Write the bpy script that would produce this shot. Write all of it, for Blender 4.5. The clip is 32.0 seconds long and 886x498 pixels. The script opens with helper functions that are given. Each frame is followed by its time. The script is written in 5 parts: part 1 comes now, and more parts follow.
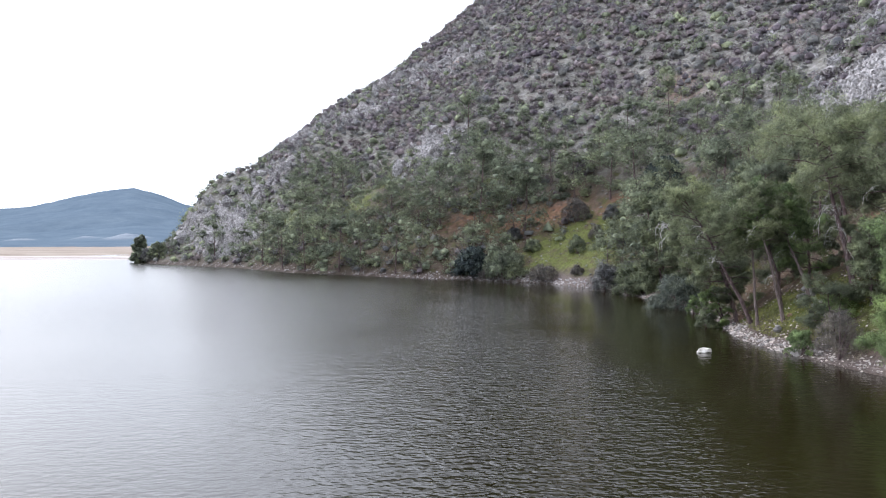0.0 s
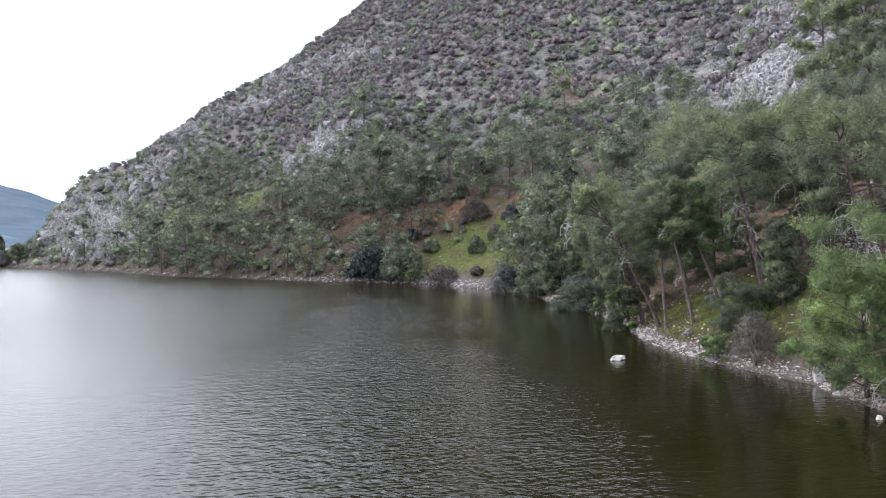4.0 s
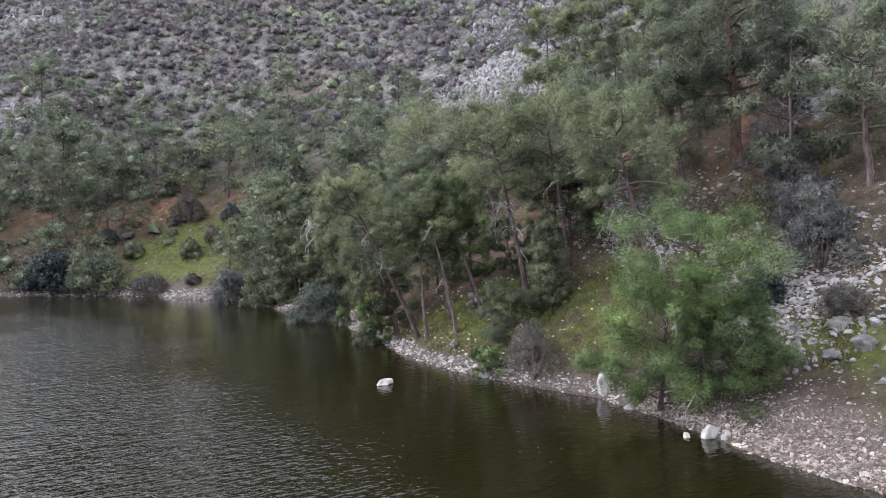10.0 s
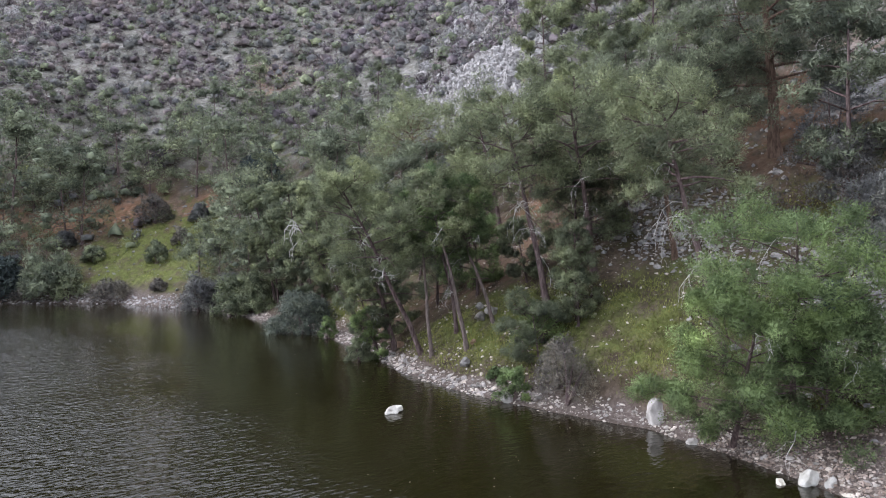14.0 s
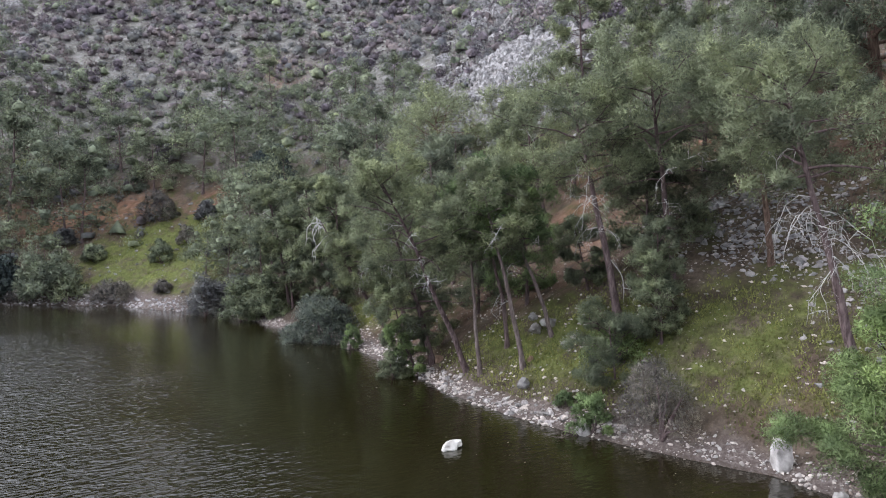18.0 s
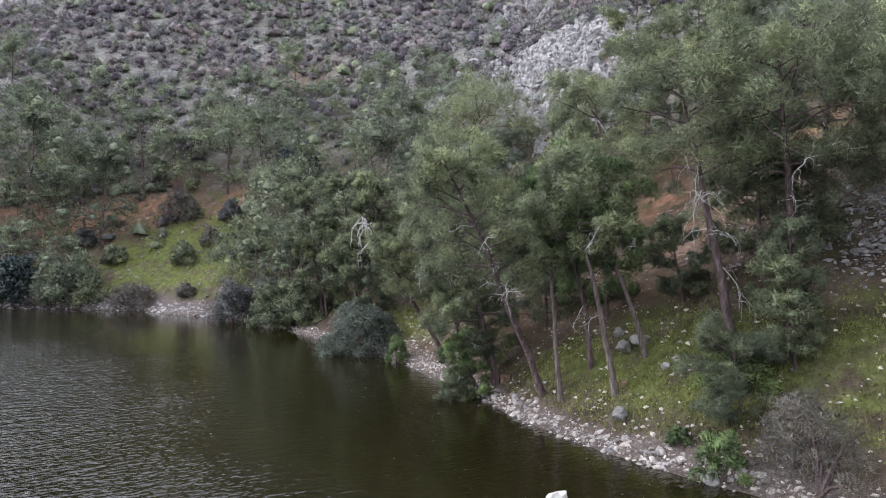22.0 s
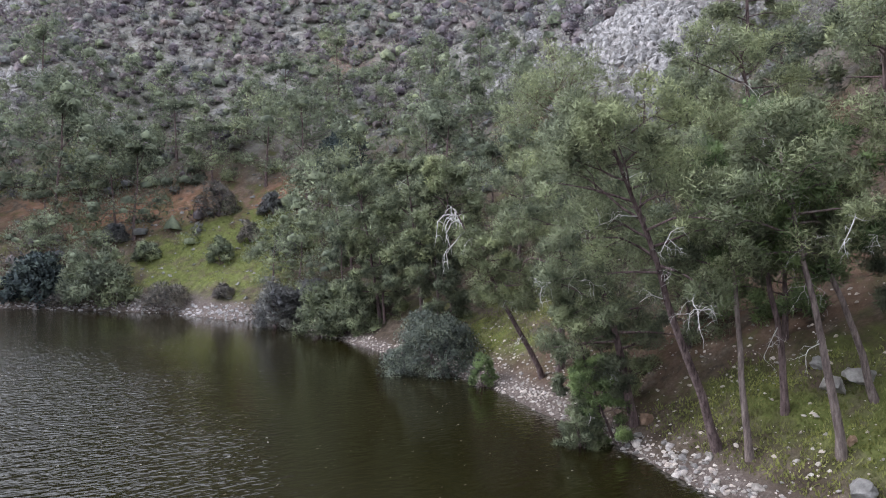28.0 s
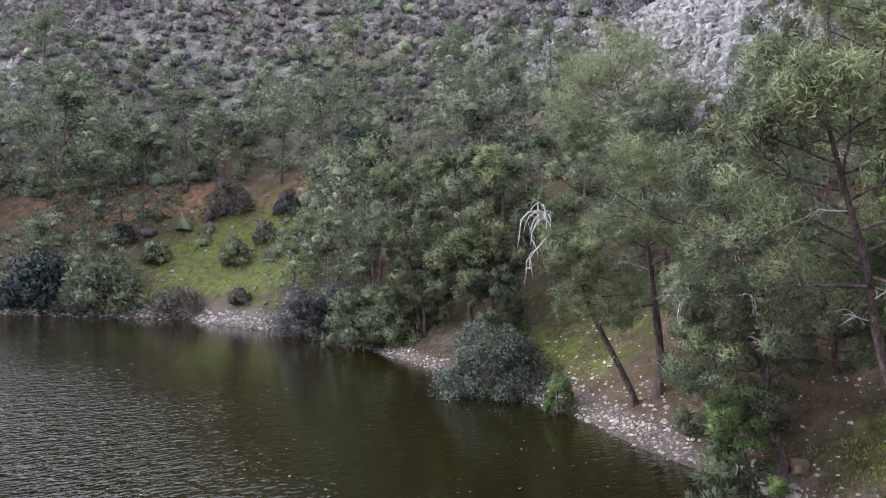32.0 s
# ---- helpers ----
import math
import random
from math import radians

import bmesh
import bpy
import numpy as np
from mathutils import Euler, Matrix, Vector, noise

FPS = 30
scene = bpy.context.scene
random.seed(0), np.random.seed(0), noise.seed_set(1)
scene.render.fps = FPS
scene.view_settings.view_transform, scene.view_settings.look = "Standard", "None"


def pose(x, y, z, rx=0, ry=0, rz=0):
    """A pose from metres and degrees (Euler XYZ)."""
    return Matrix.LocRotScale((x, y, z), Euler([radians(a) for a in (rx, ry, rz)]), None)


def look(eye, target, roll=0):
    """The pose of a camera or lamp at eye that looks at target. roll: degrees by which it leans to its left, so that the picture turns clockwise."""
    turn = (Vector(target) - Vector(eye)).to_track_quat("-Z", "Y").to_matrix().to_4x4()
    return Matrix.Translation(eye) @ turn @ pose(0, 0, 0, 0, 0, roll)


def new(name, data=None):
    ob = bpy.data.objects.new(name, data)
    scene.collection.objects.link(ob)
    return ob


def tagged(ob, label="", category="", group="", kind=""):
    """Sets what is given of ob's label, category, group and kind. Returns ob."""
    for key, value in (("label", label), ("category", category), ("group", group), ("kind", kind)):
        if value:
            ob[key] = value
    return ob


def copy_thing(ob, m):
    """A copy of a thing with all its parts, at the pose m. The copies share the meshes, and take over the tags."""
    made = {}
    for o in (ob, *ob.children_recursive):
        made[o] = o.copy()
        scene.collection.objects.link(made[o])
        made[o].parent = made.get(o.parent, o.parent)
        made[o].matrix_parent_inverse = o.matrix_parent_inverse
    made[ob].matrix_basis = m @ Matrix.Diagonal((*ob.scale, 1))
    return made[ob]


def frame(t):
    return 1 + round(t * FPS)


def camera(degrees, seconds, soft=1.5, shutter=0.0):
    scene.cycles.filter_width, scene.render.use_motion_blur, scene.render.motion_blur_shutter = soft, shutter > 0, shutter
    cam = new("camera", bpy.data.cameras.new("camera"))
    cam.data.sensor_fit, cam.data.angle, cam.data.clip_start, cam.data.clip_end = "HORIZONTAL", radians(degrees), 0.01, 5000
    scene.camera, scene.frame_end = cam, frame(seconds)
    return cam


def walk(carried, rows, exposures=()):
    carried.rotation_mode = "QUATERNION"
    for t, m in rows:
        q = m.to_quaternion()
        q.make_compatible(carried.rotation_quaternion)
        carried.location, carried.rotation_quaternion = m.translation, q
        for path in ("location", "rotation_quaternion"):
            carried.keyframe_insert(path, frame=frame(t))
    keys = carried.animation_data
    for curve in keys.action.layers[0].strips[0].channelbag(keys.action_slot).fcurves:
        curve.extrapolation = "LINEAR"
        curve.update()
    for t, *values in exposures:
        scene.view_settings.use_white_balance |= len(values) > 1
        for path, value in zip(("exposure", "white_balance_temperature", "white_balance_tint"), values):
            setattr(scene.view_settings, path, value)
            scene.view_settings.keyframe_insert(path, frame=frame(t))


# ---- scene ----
# ---- camera ----
cam = camera(66.00, 32.0, soft=1.05)
walk(cam, [
    (0, pose(0.000, 0.000, 7.488, 0, 0, 0.002) @ pose(0, 0, 0, 89.107) @ pose(0, 0, 0, 0, 0, -0.109)),
    (1, pose(-0.081, 1.185, 7.495, 0, 0, -1.525) @ pose(0, 0, 0, 89.114) @ pose(0, 0, 0, 0, 0, -0.140)),
    (2, pose(-0.054, 2.362, 7.501, 0, 0, -2.192) @ pose(0, 0, 0, 89.098) @ pose(0, 0, 0, 0, 0, -0.170)),
    (3, pose(0.059, 3.582, 7.508, 0, 0, -4.685) @ pose(0, 0, 0, 89.079) @ pose(0, 0, 0, 0, 0, -0.200)),
    (3.5, pose(0.114, 4.228, 7.511, 0, 0, -6.821) @ pose(0, 0, 0, 89.081) @ pose(0, 0, 0, 0, 0, -0.208)),
    (5.5, pose(0.448, 7.033, 7.554, 0, 0, -13.965) @ pose(0, 0, 0, 89.112) @ pose(0, 0, 0, 0, 0, -0.325)),
    (6, pose(0.487, 7.744, 7.557, 0, 0, -16.426) @ pose(0, 0, 0, 89.125) @ pose(0, 0, 0, 0, 0, -0.341)),
    (6.5, pose(0.533, 8.429, 7.551, 0, 0, -19.391) @ pose(0, 0, 0, 89.063) @ pose(0, 0, 0, 0, 0, -0.357)),
    (7, pose(0.571, 9.105, 7.547, 0, 0, -23.007) @ pose(0, 0, 0, 89.037) @ pose(0, 0, 0, 0, 0, -0.379)),
    (7.5, pose(0.595, 9.782, 7.544, 0, 0, -25.865) @ pose(0, 0, 0, 89.039) @ pose(0, 0, 0, 0, 0, -0.406)),
    (8, pose(0.608, 10.462, 7.542, 0, 0, -28.126) @ pose(0, 0, 0, 89.064) @ pose(0, 0, 0, 0, 0, -0.437)),
    (8.5, pose(0.622, 11.142, 7.540, 0, 0, -29.324) @ pose(0, 0, 0, 89.107) @ pose(0, 0, 0, 0, 0, -0.471)),
    (9, pose(0.658, 11.818, 7.539, 0, 0, -30.135) @ pose(0, 0, 0, 89.174) @ pose(0, 0, 0, 0, 0, -0.505)),
    (9.5, pose(0.746, 12.470, 7.530, 0, 0, -31.078) @ pose(0, 0, 0, 89.135) @ pose(0, 0, 0, 0, 0, -0.516)),
    (10, pose(0.847, 13.129, 7.524, 0, 0, -32.306) @ pose(0, 0, 0, 89.124) @ pose(0, 0, 0, 0, 0, -0.532)),
    (10.5, pose(0.944, 13.799, 7.520, 0, 0, -33.750) @ pose(0, 0, 0, 89.134) @ pose(0, 0, 0, 0, 0, -0.547)),
    (11, pose(1.032, 14.479, 7.518, 0, 0, -34.897) @ pose(0, 0, 0, 89.161) @ pose(0, 0, 0, 0, 0, -0.560)),
    (11.5, pose(1.118, 15.159, 7.517, 0, 0, -35.149) @ pose(0, 0, 0, 89.196) @ pose(0, 0, 0, 0, 0, -0.560)),
    (12, pose(1.202, 15.840, 7.518, 0, 0, -35.106) @ pose(0, 0, 0, 89.231) @ pose(0, 0, 0, 0, 0, -0.547)),
    (13, pose(1.357, 17.203, 7.518, 0, 0, -35.105) @ pose(0, 0, 0, 89.351) @ pose(0, 0, 0, 0, 0, -0.459)),
    (14, pose(1.580, 18.606, 7.522, 0, 0, -35.066) @ pose(0, 0, 0, 89.429) @ pose(0, 0, 0, 0, 0, -0.324)),
    (14.5, pose(1.697, 19.306, 7.522, 0, 0, -35.064) @ pose(0, 0, 0, 89.448) @ pose(0, 0, 0, 0, 0, -0.292)),
    (16.5, pose(2.155, 22.159, 7.497, 0, 0, -35.072) @ pose(0, 0, 0, 89.533) @ pose(0, 0, 0, 0, 0, 0.093)),
    (17, pose(2.279, 22.877, 7.495, 0, 0, -35.019) @ pose(0, 0, 0, 89.535) @ pose(0, 0, 0, 0, 0, 0.115)),
    (17.5, pose(2.403, 23.582, 7.495, 0, 0, -35.022) @ pose(0, 0, 0, 89.540) @ pose(0, 0, 0, 0, 0, 0.132)),
    (18, pose(2.515, 24.286, 7.494, 0, 0, -34.938) @ pose(0, 0, 0, 89.558) @ pose(0, 0, 0, 0, 0, 0.142)),
    (19, pose(2.724, 25.647, 7.494, 0, 0, -34.930) @ pose(0, 0, 0, 89.679) @ pose(0, 0, 0, 0, 0, 0.181)),
    (20, pose(2.816, 27.000, 7.511, 0, 0, -34.789) @ pose(0, 0, 0, 89.708) @ pose(0, 0, 0, 0, 0, 0.219)),
    (21, pose(2.911, 28.295, 7.528, 0, 0, -34.142) @ pose(0, 0, 0, 89.733) @ pose(0, 0, 0, 0, 0, 0.284)),
    (22, pose(3.173, 29.681, 7.535, 0, 0, -33.598) @ pose(0, 0, 0, 89.731) @ pose(0, 0, 0, 0, 0, 0.359)),
    (23, pose(3.542, 31.076, 7.535, 0, 0, -32.819) @ pose(0, 0, 0, 89.683) @ pose(0, 0, 0, 0, 0, 0.452)),
    (24, pose(3.804, 32.562, 7.519, 0, 0, -32.215) @ pose(0, 0, 0, 89.633) @ pose(0, 0, 0, 0, 0, 0.546)),
    (25, pose(4.062, 34.022, 7.504, 0, 0, -31.603) @ pose(0, 0, 0, 89.588) @ pose(0, 0, 0, 0, 0, 0.621)),
    (25.5, pose(4.202, 34.723, 7.502, 0, 0, -31.382) @ pose(0, 0, 0, 89.580) @ pose(0, 0, 0, 0, 0, 0.637)),
    (27.5, pose(4.525, 37.523, 7.488, 0, 0, -31.237) @ pose(0, 0, 0, 89.555) @ pose(0, 0, 0, 0, 0, 0.672)),
    (28, pose(4.535, 38.256, 7.485, 0, 0, -31.263) @ pose(0, 0, 0, 89.539) @ pose(0, 0, 0, 0, 0, 0.667)),
    (29, pose(4.550, 39.643, 7.516, 0, 0, -31.270) @ pose(0, 0, 0, 89.665) @ pose(0, 0, 0, 0, 0, 0.653)),
    (30, pose(4.525, 41.090, 7.537, 0, 0, -31.241) @ pose(0, 0, 0, 89.710) @ pose(0, 0, 0, 0, 0, 0.640)),
    (31, pose(4.496, 42.657, 7.551, 0, 0, -31.230) @ pose(0, 0, 0, 89.690) @ pose(0, 0, 0, 0, 0, 0.621)),
    (32, pose(4.572, 44.265, 7.551, 0, 0, -31.171) @ pose(0, 0, 0, 89.533) @ pose(0, 0, 0, 0, 0, 0.624)),
], exposures=[(0.0, 0.10, 5900, 13), (6.0, 0.09, 5900, 13), (20.0, 0.09, 5900, 13), (32.0, 0.12, 5900, 13)])

# ---- sky and sun: a bright overcast day ----
world = bpy.data.worlds.new("sky")
scene.world = world
world.use_nodes = True
wn = world.node_tree
wn.nodes.clear()


SUN_WAY = (-0.68, 0.52, 0.54)


def sky_nodes():
    n, l = wn.nodes, wn.links
    out, back = n.new("ShaderNodeOutputWorld"), n.new("ShaderNodeBackground")
    sky = n.new("ShaderNodeTexSky")
    sky.sky_type, sky.sun_disc = "NISHITA", False
    sky.sun_elevation, sky.sun_rotation = radians(32), radians(-53)
    sky.air_density, sky.dust_density = 1.0, 3.0
    tame = n.new("ShaderNodeMix")
    tame.data_type, tame.blend_type = "RGBA", "MULTIPLY"
    tame.inputs[0].default_value = 1.0
    l.new(sky.outputs[0], tame.inputs[6])
    tame.inputs[7].default_value = (0.08, 0.08, 0.08, 1)
    coord, split = n.new("ShaderNodeTexCoord"), n.new("ShaderNodeSeparateXYZ")
    l.new(coord.outputs["Generated"], split.inputs[0])
    ramp = n.new("ShaderNodeValToRGB")
    l.new(split.outputs["Z"], ramp.inputs[0])
    e = ramp.color_ramp.elements
    e[0].position, e[0].color = 0.0, (0.50, 0.545, 0.59, 1)
    e[1].position, e[1].color = 0.42, (0.96, 0.96, 0.98, 1)
    mid = e.new(0.10)
    mid.color = (0.80, 0.82, 0.84, 1)
    high = e.new(0.2)
    high.color = (1.0, 1.01, 1.02, 1)
    cloud = n.new("ShaderNodeTexNoise")
    cloud.inputs["Scale"].default_value, cloud.inputs["Detail"].default_value = 2.2, 5
    l.new(coord.outputs["Generated"], cloud.inputs["Vector"])
    shade = n.new("ShaderNodeMapRange")
    shade.inputs[1].default_value, shade.inputs[2].default_value = 0.3, 0.7
    shade.inputs[3].default_value, shade.inputs[4].default_value = 0.88, 1.08
    l.new(cloud.outputs[0], shade.inputs[0])
    grey = n.new("ShaderNodeMix")
    grey.data_type, grey.blend_type = "RGBA", "MULTIPLY"
    grey.inputs[0].default_value = 1.0
    l.new(ramp.outputs[0], grey.inputs[6])
    l.new(shade.outputs[0], grey.inputs[7])
    mix = n.new("ShaderNodeMix")
    mix.data_type = "RGBA"
    mix.inputs[0].default_value = 0.88
    l.new(tame.outputs[2], mix.inputs[6])
    l.new(grey.outputs[2], mix.inputs[7])
    # the veiled sun brightens the cloud round it
    lobe, power, gain = n.new("ShaderNodeVectorMath"), n.new("ShaderNodeMath"), n.new("ShaderNodeMath")
    lobe.operation, lobe.inputs[1].default_value = "DOT_PRODUCT", Vector(SUN_WAY).normalized()
    l.new(coord.outputs["Generated"], lobe.inputs[0])
    power.operation, power.inputs[1].default_value, power.use_clamp = "POWER", 2.0, True
    keep = n.new("ShaderNodeMath")
    keep.operation, keep.inputs[1].default_value = "MAXIMUM", 0.0
    l.new(lobe.outputs["Value"], keep.inputs[0])
    l.new(keep.outputs[0], power.inputs[0])
    gain.operation, gain.inputs[1].default_value = "MULTIPLY_ADD", 0.7
    gain.inputs[2].default_value = 1.0
    l.new(power.outputs[0], gain.inputs[0])
    whole = n.new("ShaderNodeMix")
    whole.data_type, whole.blend_type = "RGBA", "MULTIPLY"
    whole.inputs[0].default_value = 1.0
    l.new(mix.outputs[2], whole.inputs[6])
    l.new(gain.outputs[0], whole.inputs[7])
    l.new(whole.outputs[2], back.inputs[0])
    back.inputs[1].default_value = 1.78
    l.new(back.outputs[0], out.inputs[0])


sky_nodes()
sun = new("sun", bpy.data.lights.new("sun", "SUN"))
sun.data.energy, sun.data.angle, sun.data.color = 1.4, radians(16), (1.0, 0.97, 0.92)
sun.matrix_world = look(100 * Vector(SUN_WAY), (0, 0, 0))


# ---- materials ----
class Mat:
    """A node material with a few short hands."""

    def __init__(self, name, rough=0.8, spec=0.3):
        self.m = bpy.data.materials.new(name)
        self.m.use_nodes = True
        self.t = self.m.node_tree
        self.b = self.t.nodes["Principled BSDF"]
        self.b.inputs["Roughness"].default_value = rough
        self.b.inputs["Specular IOR Level"].default_value = spec
        self.where = self.t.nodes.new("ShaderNodeTexCoord")

    def link(self, a, b):
        self.t.links.new(a, b)

    def noise(self, scale, detail=4, rough=0.6, space="Object", stretch=None):
        n = self.t.nodes.new("ShaderNodeTexNoise")
        n.inputs["Scale"].default_value, n.inputs["Detail"].default_value, n.inputs["Roughness"].default_value = scale, detail, rough
        src = self.where.outputs[space]
        if stretch:
            mp = self.t.nodes.new("ShaderNodeMapping")
            mp.inputs["Scale"].default_value = stretch[:3]
            if len(stretch) > 3:
                mp.inputs["Rotation"].default_value = (0, 0, radians(stretch[3]))
            self.link(src, mp.inputs[0])
            src = mp.outputs[0]
        self.link(src, n.inputs["Vector"])
        return n.outputs[0]

    def ramp(self, fac, stops):
        r = self.t.nodes.new("ShaderNodeValToRGB")
        e = r.color_ramp.elements
        while len(e) < len(stops):
            e.new(0.5)
        for s, (p, c) in zip(e, stops):
            s.position, s.color = p, (*c, 1) if len(c) == 3 else c
        self.link(fac, r.inputs[0])
        return r.outputs[0]

    def mix(self, fac, a, b, kind="MIX"):
        m = self.t.nodes.new("ShaderNodeMix")
        m.data_type, m.blend_type = "RGBA", kind
        for socket, value in ((m.inputs[0], fac), (m.inputs[6], a), (m.inputs[7], b)):
            if isinstance(value, (int, float)):
                socket.default_value = value
            elif isinstance(value, tuple):
                socket.default_value = (*value, 1)
            else:
                self.link(value, socket)
        return m.outputs[2]

    def math(self, op, a, b=0.0, clamp=False):
        m = self.t.nodes.new("ShaderNodeMath")
        m.operation, m.use_clamp = op, clamp
        for socket, value in ((m.inputs[0], a), (m.inputs[1], b)):
            if isinstance(value, (int, float)):
                socket.default_value = value
            else:
                self.link(value, socket)
        return m.outputs[0]

    def attr(self, name):
        a = self.t.nodes.new("ShaderNodeAttribute")
        a.attribute_name = name
        return a.outputs["Fac"]

    def colour(self, value):
        if isinstance(value, tuple):
            self.b.inputs["Base Color"].default_value = (*value, 1)
        else:
            self.link(value, self.b.inputs["Base Color"])
        return self

    def bump(self, fac, strength=0.5, distance=0.05):
        n = self.t.nodes.new("ShaderNodeBump")
        n.inputs["Strength"].default_value, n.inputs["Distance"].default_value = strength, distance
        self.link(fac, n.inputs["Height"])
        self.link(n.outputs[0], self.b.inputs["Normal"])
        return self


def island(mat):
    return mat.t.nodes.new("ShaderNodeNewGeometry").outputs["Random Per Island"]


def by_object(mat):
    return mat.t.nodes.new("ShaderNodeObjectInfo").outputs["Random"]


def foliage(name, dark, middle, light, glow=0.25, patch=0.35, clump=1.6, vary=0.4, relief=0.0):
    """Leaves: a little tone for each leaf, more for each clump and each patch; light comes through."""
    m = Mat(name, 0.85, 0.1)
    leaf = m.ramp(island(m), [(0.0, tuple(0.2 * u + 0.8 * v for u, v in zip(dark, middle))), (0.5, middle), (1.0, tuple(0.16 * u + 0.84 * v for u, v in zip(light, middle)))])
    tone = m.ramp(m.noise(patch, 3), [(0.34, (0.69, 0.69, 0.76)), (0.5, (1.0, 1.0, 1.0)), (0.66, (1.31, 1.28, 1.13))])
    tuft = m.ramp(m.noise(clump, 2, 0.5), [(0.33, (1 - vary, 1 - vary, 1 - 0.95 * vary)), (0.67, (1 + vary, 1 + 0.96 * vary, 1 + 0.8 * vary))])
    own = m.ramp(by_object(m), [(0.0, (0.74, 0.76, 0.80)), (0.5, (0.97, 0.98, 0.98)), (1.0, (1.12, 1.12, 1.06))])
    c = m.mix(1.0, m.mix(1.0, m.mix(1.0, leaf, tone, "MULTIPLY"), tuft, "MULTIPLY"), own, "MULTIPLY")
    m.colour(c)
    if relief:
        m.bump(m.noise(3.2, 4, 0.7), 1.0, relief)
    tr = m.t.nodes.new("ShaderNodeBsdfTranslucent")
    m.link(c, tr.inputs[0])
    mx = m.t.nodes.new("ShaderNodeMixShader")
    mx.inputs[0].default_value = glow
    m.link(m.b.outputs[0], mx.inputs[1])
    m.link(tr.outputs[0], mx.inputs[2])
    m.link(mx.outputs[0], m.t.nodes["Material Output"].inputs[0])
    return m.m


PINE = foliage("pine_needles", (0.131, 0.147, 0.094), (0.262, 0.294, 0.186), (0.45, 0.48, 0.318), 0.33, 0.3, 1.5, 0.45)
PINE_BRIGHT = foliage("young_pine_needles", (0.118, 0.16, 0.072), (0.235, 0.312, 0.145), (0.385, 0.47, 0.235), 0.33, 0.3, 1.5, 0.45)
PINE_GREY = foliage("far_pine_needles", (0.135, 0.152, 0.108), (0.268, 0.302, 0.213), (0.45, 0.49, 0.36), 0.33, 0.2, 0.9, 0.45, 0.12)
OLIVE = foliage("olive_leaves", (0.14, 0.14, 0.138), (0.27, 0.27, 0.266), (0.43, 0.428, 0.422), 0.3, 0.25, 1.2, 0.25, 0.2)
MAQUIS = foliage("maquis_leaves", (0.103, 0.088, 0.098), (0.216, 0.185, 0.205), (0.392, 0.342, 0.37), 0.12, 0.12, 0.6, 0.45, 0.2)
LAUREL = foliage("laurel_leaves", (0.045, 0.062, 0.064), (0.092, 0.115, 0.118), (0.18, 0.205, 0.21), 0.2, 0.5, 2.0)
WATERSIDE = foliage("waterside_leaves", (0.105, 0.122, 0.10), (0.19, 0.215, 0.178), (0.31, 0.335, 0.285), 0.25, 0.6, 2.5)
TWIGS = foliage("dry_twigs", (0.125, 0.114, 0.104), (0.21, 0.192, 0.175), (0.31, 0.288, 0.262), 0.1, 0.5, 2.0)
GRASS = foliage("grass_blades", (0.12, 0.13, 0.048), (0.20, 0.21, 0.08), (0.30, 0.30, 0.13), 0.3, 0.5, 1.4, 0.3)
RUSSET = foliage("russet_leaves", (0.08, 0.07, 0.025), (0.15, 0.12, 0.04), (0.24, 0.17, 0.06), 0.25, 0.6)


def bark_mat(name, a, b, c):
    m = Mat(name, 0.9, 0.15)
    grain_ = m.noise(3.0, 6, 0.7, stretch=(3, 3, 0.6))
    m.colour(m.ramp(grain_, [(0.34, a), (0.5, b), (0.68, c)]))
    m.bump(m.noise(9, 5, 0.7, stretch=(2, 2, 0.4)), 0.9, 0.05)
    return m.m


BARK = bark_mat("pine_bark", (0.045, 0.031, 0.031), (0.135, 0.098, 0.096), (0.255, 0.195, 0.187))
BARK_RED = bark_mat("red_pine_bark", (0.07, 0.045, 0.035), (0.17, 0.115, 0.09), (0.27, 0.19, 0.15))
BARK_PALE = bark_mat("pale_pine_bark", (0.07, 0.055, 0.052), (0.165, 0.13, 0.12), (0.30, 0.25, 0.23))
DEADWOOD = bark_mat("bleached_deadwood", (0.42, 0.405, 0.385), (0.60, 0.58, 0.555), (0.74, 0.72, 0.70))


def stone_mat(name, dark, middle, light, warm=None, apart=1.0):
    m = Mat(name, 0.85, 0.25)
    c = m.ramp(m.noise(2.2, 6, 0.65), [(0.32, dark), (0.5, middle), (0.68, light)])
    own = m.ramp(by_object(m), [(0.0, (0.75, 0.75, 0.77)), (0.6, (1.0, 1.0, 1.0)), (1.0, (1.18, 1.12, 1.05))])
    each = m.ramp(island(m), [(0.0, (0.72, 0.73, 0.75)), (0.5, (1.0, 0.99, 0.97)), (1.0, (1.2, 1.14, 1.1))])
    c = m.mix(apart, m.mix(1.0, c, own, "MULTIPLY"), each, "MULTIPLY")
    if warm:
        c = m.mix(m.ramp(m.noise(0.9, 3), [(0.5, (0, 0, 0)), (0.65, (1, 1, 1))]), c, warm)
    m.colour(c)
    m.bump(m.noise(7, 6, 0.75), 0.8, 0.06)
    return m.m


